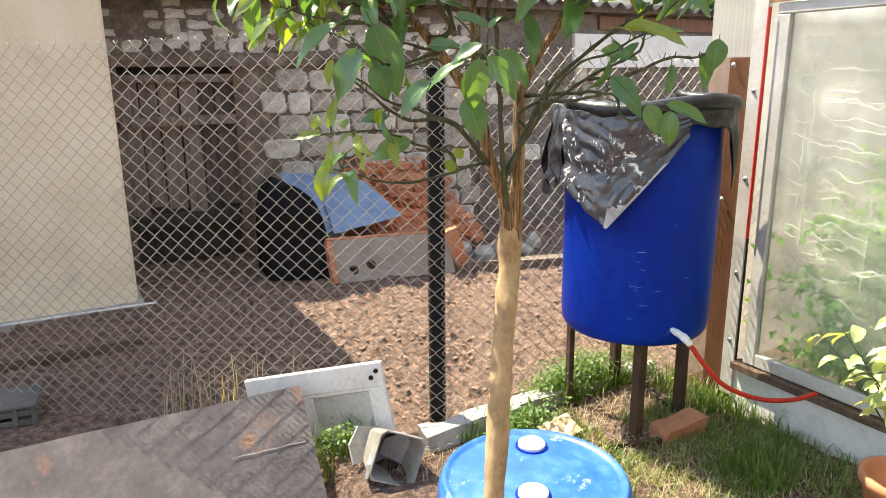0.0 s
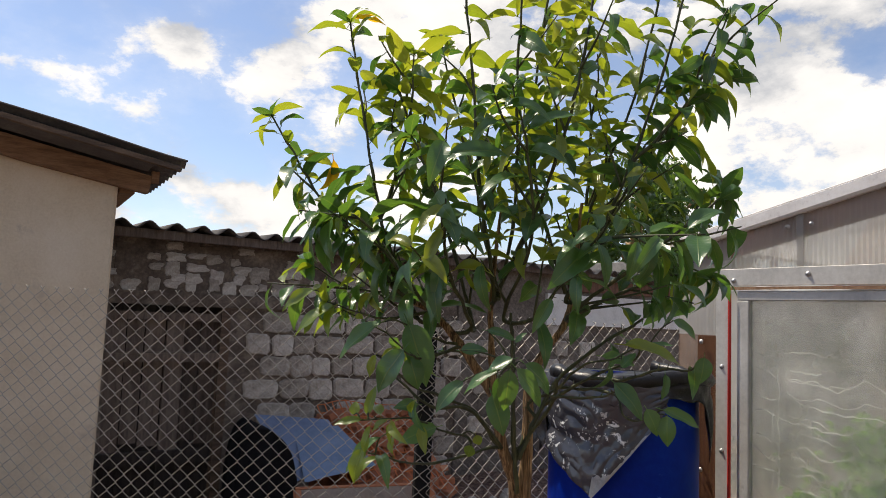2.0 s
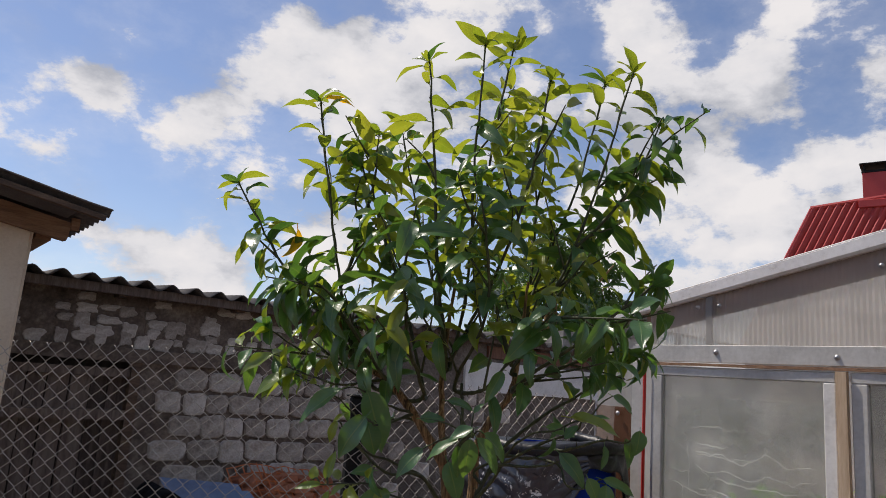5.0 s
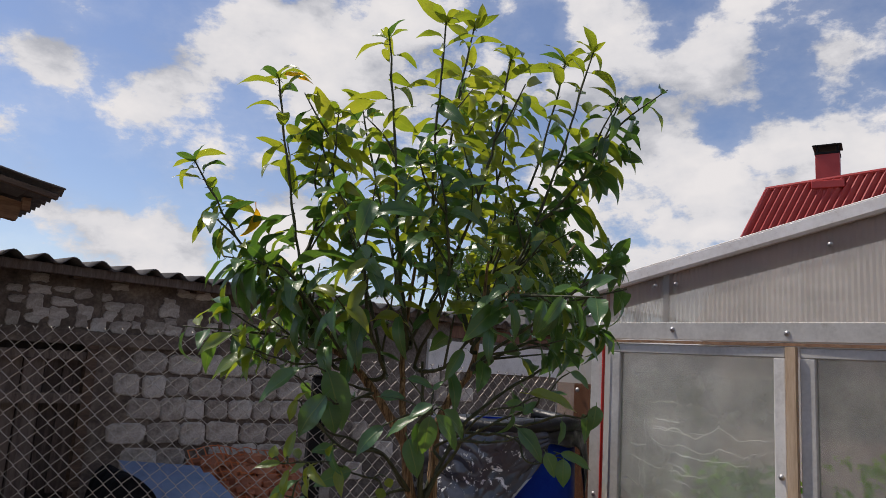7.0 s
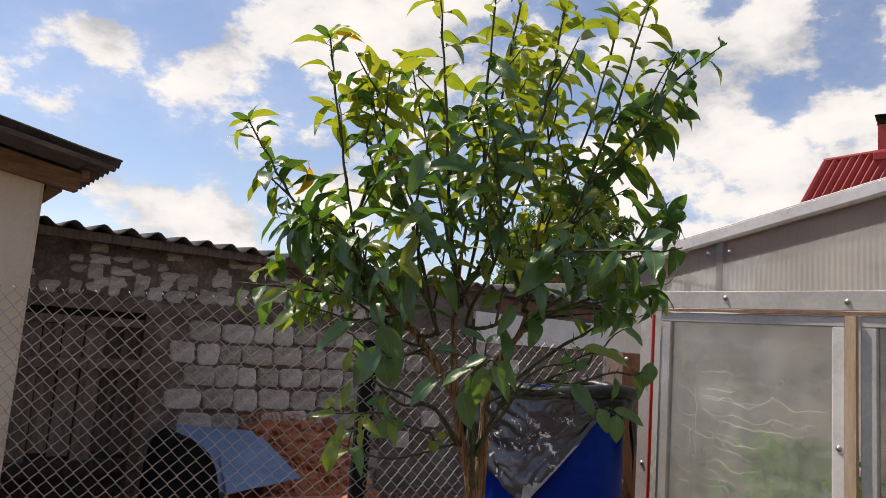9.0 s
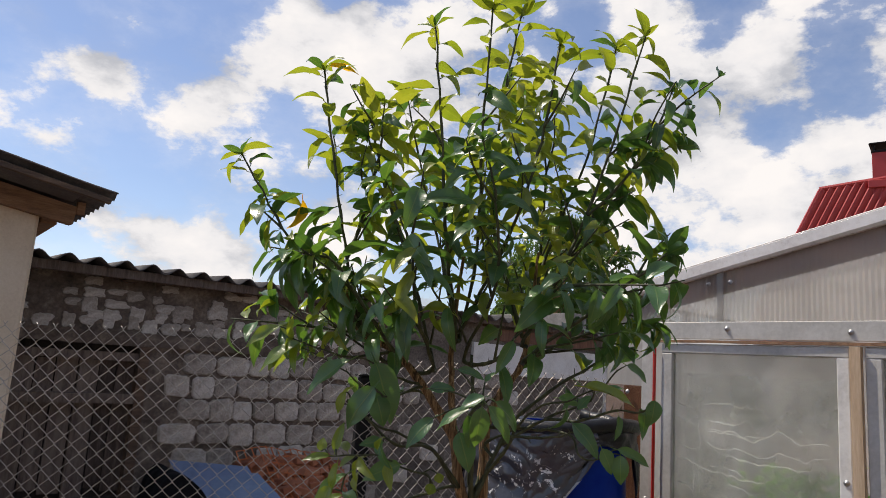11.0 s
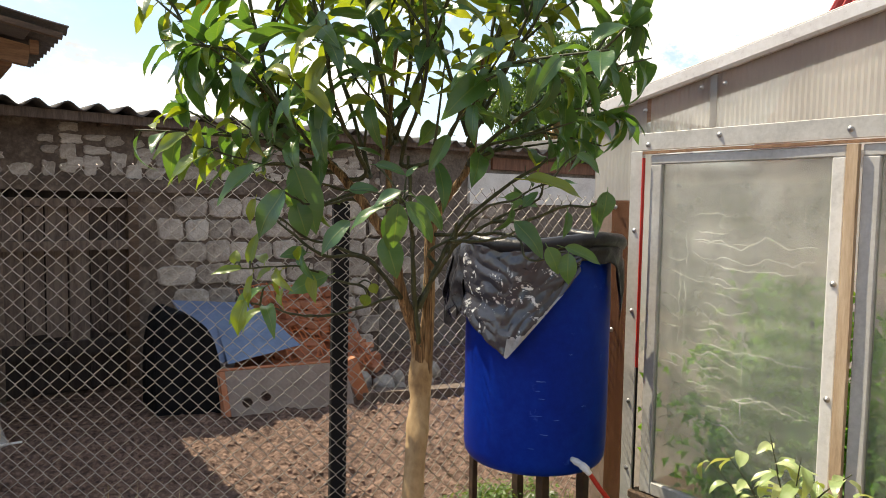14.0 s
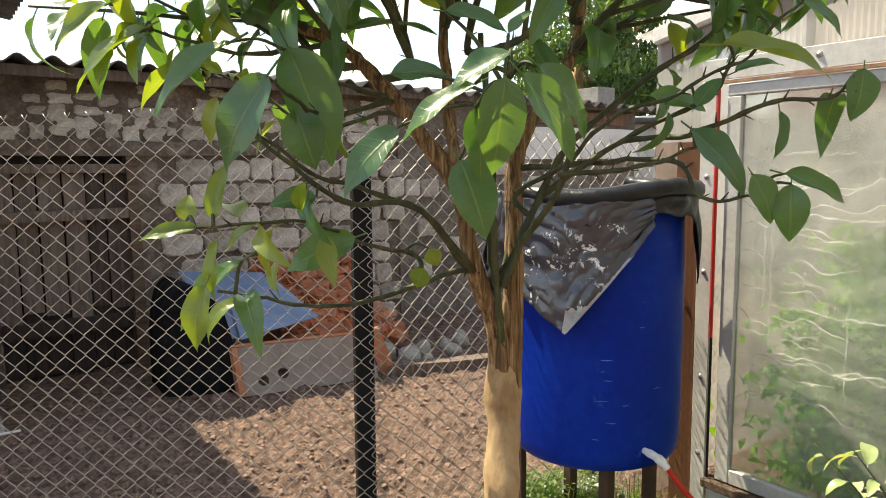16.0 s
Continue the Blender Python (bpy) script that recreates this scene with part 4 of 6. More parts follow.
def drum_cover():
    """Black film rolled over the rim, with a grey crumpled flap down the front."""
    cover = thing("drum_cover", "torn black and silvery plastic film draped over the drum", "plastic sheet", DRUM + Vector((0, 0, 1.3)))
    r = DRUM_R

    def top(u, v):
        a, rr = 2 * math.pi * u, (r + 0.03) * v
        x, y = math.cos(a) * rr, math.sin(a) * rr
        return (DRUM.x + x, DRUM.y + y, 1.305 + 0.02 * noise.noise((x * 7, y * 7, 2)) - 0.02 * (1 - v))
    part("top_sheet", surface(top, 48, 8), BLACK_FILM, cover, smooth=True)

    def skirt(u, v):
        a = 2 * math.pi * u
        low = 0.07 + 0.05 * noise.noise((math.cos(a) * 2, math.sin(a) * 2, 5)) + 0.24 * max(0, math.cos(a - radians(152))) ** 10 + 0.24 * max(0, math.cos(a - radians(-62))) ** 60
        rr = r + 0.032 + 0.016 * noise.noise((math.cos(a) * 6, math.sin(a) * 6, v * 2)) + 0.01 * v
        return (DRUM.x + rr * math.cos(a), DRUM.y + rr * math.sin(a), 1.308 - low * v)
    part("skirt", surface(skirt, 120, 8, 0.002), BLACK_FILM, cover, smooth=True)
    pts = [(DRUM.x + (r + 0.03) * math.cos(a), DRUM.y + (r + 0.03) * math.sin(a), 1.315 + 0.014 * math.sin(a * 3)) for a in (radians(-190 + 6 * k) for k in range(36))]
    part("rolled_edge", tube(bmesh.new(), pts, [0.028 + 0.010 * noise.noise((k * 0.7, 0, 0)) for k in range(36)], 10), BLACK_FILM, cover, smooth=True)

    def flap(u, v):
        # a corner of the sheet hangs down as a triangle
        a = radians(168 + 82 * u)
        length = 0.07 + 0.34 * max(0.0, 1 - abs(u - 0.47) / (0.55 if u > 0.47 else 1.0))
        fold = abs(noise.noise((u * 2.2 + v * 0.8, v * 1.6, 1)))
        crease = abs(noise.noise((u * 6 - v * 2.5, v * 5 + u * 3, 3)))
        rr = r + 0.042 + 0.034 * fold + 0.014 * crease
        return (DRUM.x + rr * math.cos(a), DRUM.y + rr * math.sin(a), 1.30 - length * v)
    # wrinkled lobes beside the flap
    for az0, az1, drop, lift, seed in ((146, 170, 0.27, 0.030, 2), (134, 149, 0.33, 0.044, 6)):
        def lobe(u, v):
            a = radians(az0 + (az1 - az0) * (0.5 + (u - 0.5) * (1 - 0.35 * v)))
            rr = r + 0.036 + lift * min(1.0, v * 2) + 0.016 * math.sin(u * 9 + seed) * v + 0.020 * noise.noise((u * 3 + seed, v * 3.5, seed))
            return (DRUM.x + rr * math.cos(a), DRUM.y + rr * math.sin(a), 1.315 - (drop + 0.03 * math.sin(u * 5 + seed)) * v)
        part("lobe", surface(lobe, 24, 40, 0.002), SHINY_FILM, cover, "glossy black wrinkled fold", smooth=True)
    # a lighter band along the lower right edge of the flap
    bm = bmesh.new()
    edge = [flap(0.45 + 0.42 * k / 24, 1.0) for k in range(25)]
    inner = [flap(0.47 + 0.38 * k / 24, 0.955 + 0.05 * noise.noise((k * 0.9, 0, 0)) - 0.14 * max(0.0, 1 - k / 8)) for k in range(25)]
    a = [bm.verts.new(Vector(p) + (Vector(p) - DRUM - Vector((0, 0, p[2]))).normalized() * 0.004) for p in edge]
    b = [bm.verts.new(Vector(p) + (Vector(p) - DRUM - Vector((0, 0, p[2]))).normalized() * 0.004) for p in inner]
    for k in range(24):
        bm.faces.new((a[k], a[k + 1], b[k + 1], b[k]))
    part("pale_edge", bm, PALE_FILM, cover, "pale band along the edge of the flap")
    part("flap", surface(flap, 110, 90, 0.002), GREY_FILM, cover, "crumpled silvery grey flap", smooth=True)


drum_cover()
brick = tagged(part("brick", rough_box((1.70, 1.42, -0.02), (1.93, 1.525, 0.055), 6, 0.016, 1), BRICK), "worn orange clay brick lying in the grass", "brick")

# ---- sunk drum ----


def sunk_drum():
    drum = thing("rain_drum", "closed faded blue drum sunk in the ground", "drum", (0.88, 1.2, 0))
    r, z = 0.29, 0.265
    prof = [(r * 0.99, -0.35), (r, -0.05), (r * 0.99, -0.03), (r * 0.955, -0.006), (r * 0.93, 0.0), (r * 0.90, -0.012), (r * 0.86, -0.014), (r * 0.5, -0.002), (0.001, 0.002)]
    bm = lathe(bmesh.new(), prof, (0.88, 1.2, z), 72)
    bmesh.ops.remove_doubles(bm, verts=bm.verts[:], dist=0.0005)
    part("body", bm, BLUE_LID, drum, smooth=True)
    for x, y in ((0.971, 1.335), (0.815, 1.118)):
        bung = part("bung", lathe(bmesh.new(), [(0.044, -0.006), (0.044, 0.010), (0.040, 0.014), (0.032, 0.014), (0.030, 0.008), (0.001, 0.008)], (x, y, z), 28), WHITE_PAINT, drum, "white screw bung")
        part("collar", lathe(bmesh.new(), [(0.054, -0.012), (0.051, 0.003), (0.045, 0.003)], (x, y, z), 28), BLUE, bung)


sunk_drum()

# ---- unseen wall added behind the viewer to cut the sky's fill light ----
tagged(part("wall_fill_block", box((-5.5, -3.3, -0.1), (6.0, -3.0, 3.8)), CEMENT), "unseen plain grey wall added to cut the sky's fill light", "wall", kind="structure")

# ---- lemon tree ----


def lemon_leaf(length, width, curl, fold):
    """A lance-shaped leaf along +x from its stalk, folded at the midrib, curled down, with a wavy, toothed edge."""
    bm = bmesh.new()
    lay = bm.verts.layers.float_vector.new("leaf_uv")
    n = 14
    rows = []
    for k in range(n + 1):
        u = k / n
        w = width / 2 * (u ** 0.72 * (1 - u) ** 1.05 / 0.300 if 0 < u < 1 else 0.0)
        a = curl * u
        x = length * (math.sin(a) / curl if curl else u)
        z = -length * ((1 - math.cos(a)) / curl if curl else 0)
        row = []
        for s in ((0,) if w < 1e-5 else (-1, -0.5, 0, 0.5, 1)):
            edge = abs(s) == 1
            tooth = 1 + (0.014 if k % 2 else -0.014) * edge
            lift = abs(s) ** 1.3 * w * fold + (0.055 * width * math.sin(u * 11 + s * 1.7 + length * 300) if edge else 0)
            row.append(bm.verts.new((x, s * w * tooth, z + lift + 0.035 * width * math.sin(u * 8 + length * 500) * (1 - abs(s)))))
            row[-1][lay] = (u, s, 0)
        rows.append(row)
    for a, b in zip(rows, rows[1:]):
        for j in range(4):
            if len(a) == 1:
                bm.faces.new((a[0], b[j + 1], b[j]))
            elif len(b) == 1:
                bm.faces.new((a[j], a[j + 1], b[0]))
            else:
                bm.faces.new((a[j], a[j + 1], b[j + 1], b[j]))
    tube(bm, [(-0.014, 0, 0.0), (0.004, 0, 0)], 0.0010, 4, False)
    return bm


def aim(place, way, roll=0.0, size=1.0, face=(0, 0, 1)):
    """A pose whose x runs along way and whose z turns to face as far as it can."""
    x = Vector(way).normalized()
    z = Vector(face) - x * x.dot(Vector(face))
    z = z.normalized() if z.length > 0.05 else x.orthogonal().normalized()
    y = z.cross(x)
    m = Matrix((x, y, z)).transposed().to_4x4()
    return Matrix.Translation(place) @ m @ pose(0, 0, 0, roll, 0, 0) @ Matrix.Scale(size, 4)


def lemon_tree():
    random.seed(9)
    tree = thing("lemon_tree", "young lemon tree with a tan trunk and a dense leafy crown", "tree", (0.245, 0.50, 0.3))
    pts = spline([(0.245, 0.50, 0.27), (0.282, 0.545, 0.52), (0.310, 0.570, 0.75), (0.342, 0.604, 0.909), (0.373, 0.634, 1.045), (0.393, 0.653, 1.13), (0.402, 0.660, 1.225)], 8)
    rad = [0.0190 - 0.001 * k / len(pts) + 0.0014 * noise.noise((k * 0.55, 0, 1)) for k in range(len(pts))]
    rad[-9:] = [r + d for r, d in zip(rad[-9:], (0.0005, 0.002, 0.0035, 0.0025, 0.0005, -0.001, -0.002, -0.004, -0.008))]
    bm = tube(bmesh.new(), pts, rad, 16)
    for v in bm.verts:
        v.co += noise.noise_vector(v.co * 22) * 0.0042 + noise.noise_vector(v.co * 55) * 0.0015
    part("trunk", bm, BARK, tree, smooth=True)
    knot = bmesh.new()
    bmesh.ops.create_icosphere(knot, subdivisions=2, radius=0.011, matrix=Matrix.Translation((0.384, 0.656, 1.172)) @ Matrix.Diagonal((0.8, 0.8, 2.2, 1)))
    part("knot", knot, BARK, tree, smooth=True)
    stems = [
        (0.0140, 0.003, [(0.393, 0.655, 1.155), (0.386, 0.654, 1.222), (0.356, 0.655, 1.293), (0.338, 0.658, 1.38), (0.338, 0.672, 1.454), (0.347, 0.691, 1.558), (0.36, 0.69, 1.72)]),
        (0.0095, 0.003, [(0.338, 0.658, 1.38), (0.286, 0.691, 1.464), (0.25, 0.737, 1.522), (0.2, 0.796, 1.565), (0.165, 0.82, 1.68)]),
        (0.0145, 0.003, [(0.400, 0.653, 1.160), (0.403, 0.650, 1.222), (0.408, 0.651, 1.307), (0.414, 0.657, 1.396), (0.436, 0.651, 1.453), (0.47, 0.634, 1.509), (0.488, 0.631, 1.575), (0.505, 0.63, 1.74)]),
    ]
    for r0, r1, p in stems:
        q = spline(p, 16)
        bm = tube(bmesh.new(), q, [r0 + (r1 - r0) * (k / (len(q) - 1)) ** 0.8 for k in range(len(q))], 28)
        for v in bm.verts:
            c = v.co.copy()
            v.co += noise.noise_vector(c * 40) * 0.0016 + noise.noise_vector(Vector((c.x * 210, c.y * 210, c.z * 9))) * 0.0017
        part("limb", bm, RIDGED_BARK, tree, "brown stringy ridged bark", smooth=True)
    wood = [p for r0, r1, line in stems for p in spline(line, 7)]
    # shoots: thickness at foot and tip, line, leaves, share of young leaves
    shoots = []

    def shoot(r0, r1, p, leaves, young, first=0.25):
        shoots.append((r0, r1, p, leaves, young, first))

    shoot(0.006, 0.003, [(0.376, 0.638, 1.232), (0.358, 0.627, 1.329), (0.349, 0.621, 1.424), (0.349, 0.635, 1.527)], 0, 0, 0)
    shoot(0.0055, 0.0025, [(0.371, 0.628, 1.276), (0.403, 0.613, 1.362), (0.437, 0.596, 1.424), (0.501, 0.552, 1.485), (0.545, 0.512, 1.527)], 3, 0.1, 0.6)
    shoot(0.003, 0.0012, [(0.349, 0.621, 1.397), (0.275, 0.527, 1.442), (0.177, 0.405, 1.452)], 0, 0, 0.7)
    shoot(0.005, 0.0018, [(0.194, 0.761, 1.556), (0.136, 0.8, 1.635), (0.073, 0.884, 1.739), (0.007, 0.971, 1.89)], 17, 0.6, 0.25)
    shoot(0.006, 0.002, [(0.233, 0.767, 1.516), (0.195, 0.801, 1.598), (0.168, 0.826, 1.75), (0.136, 0.854, 1.943), (0.117, 0.871, 2.073)], 16, 0.6, 0.25)
    shoot(0.004, 0.0015, [(0.176, 0.818, 1.695), (0.21, 0.827, 1.781), (0.232, 0.821, 1.914), (0.228, 0.812, 2.02)], 12, 0.7, 0.1)
    shoot(0.006, 0.002, [(0.321, 0.714, 1.512), (0.283, 0.762, 1.696), (0.256, 0.826, 1.849), (0.235, 0.872, 1.999)], 14, 0.6, 0.25)
    shoot(0.006, 0.002, [(0.338, 0.672, 1.568), (0.297, 0.668, 1.736), (0.289, 0.689, 1.917), (0.278, 0.726, 2.174)], 17, 0.7, 0.25)
    shoot(0.006, 0.002, [(0.365, 0.688, 1.57), (0.387, 0.682, 1.752), (0.378, 0.676, 1.985), (0.375, 0.665, 2.229)], 18, 0.8, 0.25)
    shoot(0.006, 0.002, [(0.465, 0.624, 1.567), (0.464, 0.719, 1.792), (0.462, 0.721, 2.018), (0.474, 0.683, 2.262)], 18, 0.8, 0.25)
    shoot(0.005, 0.002, [(0.352, 0.659, 1.591), (0.381, 0.565, 1.785), (0.403, 0.532, 1.951), (0.435, 0.53, 2.128)], 16, 0.7, 0.25)
    shoot(0.006, 0.002, [(0.493, 0.64, 1.603), (0.546, 0.645, 1.75), (0.61, 0.602, 1.957), (0.641, 0.56, 2.199)], 17, 0.7, 0.25)
    shoot(0.006, 0.002, [(0.469, 0.621, 1.567), (0.514, 0.58, 1.695), (0.579, 0.522, 1.936), (0.629, 0.476, 2.195)], 17, 0.7, 0.25)
    shoot(0.004, 0.0015, [(0.561, 0.538, 1.827), (0.618, 0.5, 1.905), (0.659, 0.462, 2.007), (0.678, 0.445, 2.083)], 5, 0.3, 0.25)
    shoot(0.005, 0.002, [(0.498, 0.635, 1.592), (0.59, 0.606, 1.766), (0.683, 0.549, 1.927), (0.742, 0.482, 2.001)], 16, 0.5, 0.25)
    shoot(0.005, 0.002, [(0.457, 0.591, 1.535), (0.512, 0.487, 1.626), (0.566, 0.439, 1.685), (0.609, 0.4, 1.738)], 12, 0.2, 0.25)
    shoot(0.005, 0.0015, [(0.352, 0.659, 1.526), (0.322, 0.551, 1.649), (0.289, 0.528, 1.784), (0.268, 0.546, 1.895)], 15, 0.2, 0.25)
    shoot(0.005, 0.0015, [(0.297, 0.682, 1.502), (0.209, 0.627, 1.598), (0.177, 0.615, 1.702), (0.141, 0.648, 1.809)], 14, 0.2, 0.25)
    shoot(0.005, 0.0015, [(0.249, 0.725, 1.518), (0.164, 0.721, 1.595), (0.102, 0.75, 1.68), (0.057, 0.79, 1.676)], 12, 0.3, 0.25)
    shoot(0.005, 0.0015, [(0.502, 0.631, 1.592), (0.58, 0.696, 1.772), (0.596, 0.708, 1.972), (0.556, 0.717, 2.125)], 15, 0.7, 0.25)
    shoot(0.005, 0.0015, [(0.369, 0.711, 1.581), (0.412, 0.847, 1.782), (0.386, 0.898, 1.953), (0.345, 0.908, 2.106)], 15, 0.7, 0.25)
    shoot(0.005, 0.0015, [(0.487, 0.605, 1.536), (0.598, 0.571, 1.589), (0.673, 0.544, 1.63), (0.726, 0.51, 1.611)], 11, 0.2, 0.3)
    shoot(0.004, 0.0015, [(0.261, 0.742, 1.518), (0.21, 0.828, 1.556), (0.152, 0.88, 1.562), (0.086, 0.926, 1.605)], 9, 0.3, 0.3)
    shoot(0.004, 0.0015, [(0.369, 0.576, 1.531), (0.362, 0.489, 1.612), (0.381, 0.417, 1.651), (0.409, 0.378, 1.634)], 9, 0.1, 0.3)
    shoot(0.0038, 0.0014, [(0.349, 0.648, 1.293), (0.279, 0.644, 1.36), (0.2, 0.634, 1.369), (0.151, 0.639, 1.4), (0.117, 0.655, 1.433)], 2, 0.4, 0.6)
    shoot(0.0034, 0.0013, [(0.343, 0.653, 1.293), (0.245, 0.675, 1.273), (0.168, 0.663, 1.28), (0.075, 0.613, 1.31)], 3, 0.7, 0.75)
    shoot(0.0026, 0.001, [(0.278, 0.645, 1.315), (0.207, 0.628, 1.335), (0.137, 0.611, 1.36), (0.064, 0.623, 1.357)], 4, 0.7, 0.65)
    shoot(0.0034, 0.0012, [(0.414, 0.657, 1.396), (0.449, 0.571, 1.401), (0.452, 0.488, 1.402), (0.437, 0.448, 1.372), (0.451, 0.408, 1.371)], 0, 0.2, 0.6)
    shoot(0.0034, 0.0012, [(0.408, 0.609, 1.37), (0.449, 0.544, 1.422), (0.476, 0.466, 1.462), (0.453, 0.433, 1.488)], 2, 0.2, 0.6)
    shoot(0.003, 0.0011, [(0.449, 0.544, 1.422), (0.463, 0.478, 1.427), (0.472, 0.416, 1.449), (0.488, 0.374, 1.451), (0.495, 0.355, 1.467)], 1, 0.2, 0.5)
    shoot(0.003, 0.0011, [(0.286, 0.691, 1.464), (0.225, 0.693, 1.477), (0.162, 0.669, 1.499)], 0, 0, 0.6)
    shoot(0.003, 0.0011, [(0.286, 0.691, 1.464), (0.18, 0.653, 1.447), (0.103, 0.574, 1.464)], 0, 0, 0.6)
    shoot(0.003, 0.0011, [(0.25, 0.737, 1.522), (0.153, 0.758, 1.51), (0.075, 0.802, 1.532)], 3, 0.5, 0.5)
    shoot(0.003, 0.0011, [(0.293, 0.712, 1.455), (0.254, 0.801, 1.441), (0.217, 0.848, 1.48), (0.155, 0.918, 1.52)], 6, 0.3, 0.3)

    shoot(0.0048, 0.0026, [(0.380, 0.640, 1.291), (0.385, 0.614, 1.325), (0.389, 0.586, 1.355), (0.390, 0.558, 1.396), (0.384, 0.549, 1.421)], 0, 0, 0.5)
    shoot(0.0042, 0.0016, [(0.362, 0.667, 1.284), (0.332, 0.672, 1.322), (0.297, 0.676, 1.361), (0.248, 0.696, 1.379), (0.206, 0.708, 1.393), (0.143, 0.713, 1.436)], 0, 0.2, 0.6)
    shoot(0.0044, 0.0024, [(0.377, 0.651, 1.272), (0.374, 0.651, 1.320), (0.369, 0.647, 1.373), (0.360, 0.641, 1.425)], 0, 0, 0.5)
    shoot(0.0044, 0.0022, [(0.390, 0.655, 1.276), (0.404, 0.652, 1.330), (0.408, 0.653, 1.378), (0.431, 0.658, 1.432)], 0, 0, 0.5)
    shoot(0.0030, 0.0012, [(0.384, 0.564, 1.391), (0.400, 0.516, 1.395), (0.407, 0.474, 1.402), (0.408, 0.437, 1.412)], 0, 0, 0.5)
    shoot(0.0032, 0.0013, [(0.395, 0.636, 1.367), (0.417, 0.587, 1.401), (0.429, 0.542, 1.440), (0.447, 0.481, 1.462), (0.458, 0.421, 1.487)], 1, 0.2, 0.7)

    sizes = [(0.094, 0.041, 0.6, 0.26), (0.090, 0.035, 1.4, 0.42), (0.104, 0.041, 1.1, 0.30), (0.078, 0.034, 0.6, 0.40), (0.096, 0.034, 1.8, 0.40)]
    shapes = {}
    for kind, mat in (("old", LEAF), ("new", YOUNG), ("dry", YELLOW)):
        shapes[kind] = [mesh_of(lemon_leaf(*s), "leaf", mat, True) for s in sizes]
    rest = {"old": bmesh.new(), "new": bmesh.new()}
    lays = {k: b.verts.layers.float_vector.new("leaf_uv") for k, b in rest.items()}
    made = 0

    def hang(kind, at, way, roll, size, face=None, shape=None, wide=1.0):
        nonlocal made
        if face is None:
            out = Vector((at.x - 0.38, at.y - 0.64, 0))
            face = Vector((0, 0, 1)) + (out.normalized() if out.length > 0.02 else out) * 0.7
        me, m = shapes[kind][random.randrange(5) if shape is None else shape], aim(at, way, roll, size, face) @ Matrix.Diagonal((1, wide, 1, 1))
        if made < 300:
            piece("leaf", me, m, tree)
        else:
            seen = rest[kind]
            verts = [seen.verts.new(m @ v.co) for v in me.vertices]
            for v, d in zip(verts, me.attributes["leaf_uv"].data):
                v[lays[kind]] = d.vector
            for p in me.polygons:
                f = seen.faces.new([verts[k] for k in p.vertices])
                f.smooth = True
        made += 1

    def clothe(q, leaves, young, first, small=1.0):
        for k in range(leaves):
            s = first + (1 - first) * (k + rnd(0, 0.6)) / leaves
            f = min(s, 0.999) * (len(q) - 1)
            a, b = q[int(f)], q[min(int(f) + 1, len(q) - 1)]
            at = a.lerp(b, f - int(f))
            d = (b - a).normalized()
            turn = k * 2.4 + rnd(-0.5, 0.5)
            out = d.orthogonal().normalized()
            out = out * math.cos(turn) + d.cross(out) * math.sin(turn)
            # the inside of the crown is bare
            bare = math.hypot(at.x - 0.40, at.y - 0.64)
            if at.z < 1.74 and random.random() < 0.46 - 2.6 * max(0.0, bare - 0.15):
                continue
            way = out + d * rnd(0.1, 0.6) + Vector((0, 0, rnd(-0.75, 0.2)))
            if s > 0.9:
                way += d * 0.5
            new_leaf = random.random() < young * (0.55 + 0.75 * s)
            hang("new" if new_leaf else "old", at + way.normalized() * 0.010, way, rnd(-35, 35), rnd(0.75, 1.08) * small * (0.85 if new_leaf else 1.0), wide=rnd(0.66, 0.95))

    # the leaves nearest the viewer, from stalk to tip
    middle = [
        ((0.175, 0.407, 1.45), (0.168, 0.407, 1.395)),
        ((0.181, 0.401, 1.452), (0.216, 0.378, 1.409)),
        ((0.199, 0.406, 1.458), (0.245, 0.392, 1.423)),
        ((0.181, 0.409, 1.464), (0.148, 0.426, 1.452)),
        ((0.166, 0.423, 1.447), (0.124, 0.448, 1.426)),
        ((0.185, 0.446, 1.436), (0.184, 0.434, 1.393)),
        ((0.221, 0.508, 1.404), (0.225, 0.477, 1.354)),
        ((0.16, 0.496, 1.426), (0.118, 0.507, 1.39)),
        ((0.184, 0.541, 1.467), (0.213, 0.515, 1.474)),
        ((0.263, 0.605, 1.327), (0.268, 0.6, 1.311)),
        ((0.258, 0.609, 1.31), (0.253, 0.614, 1.291)),
        ((0.214, 0.447, 1.484), (0.223, 0.439, 1.501)),
        ((0.184, 0.474, 1.499), (0.215, 0.446, 1.494)),
    ]
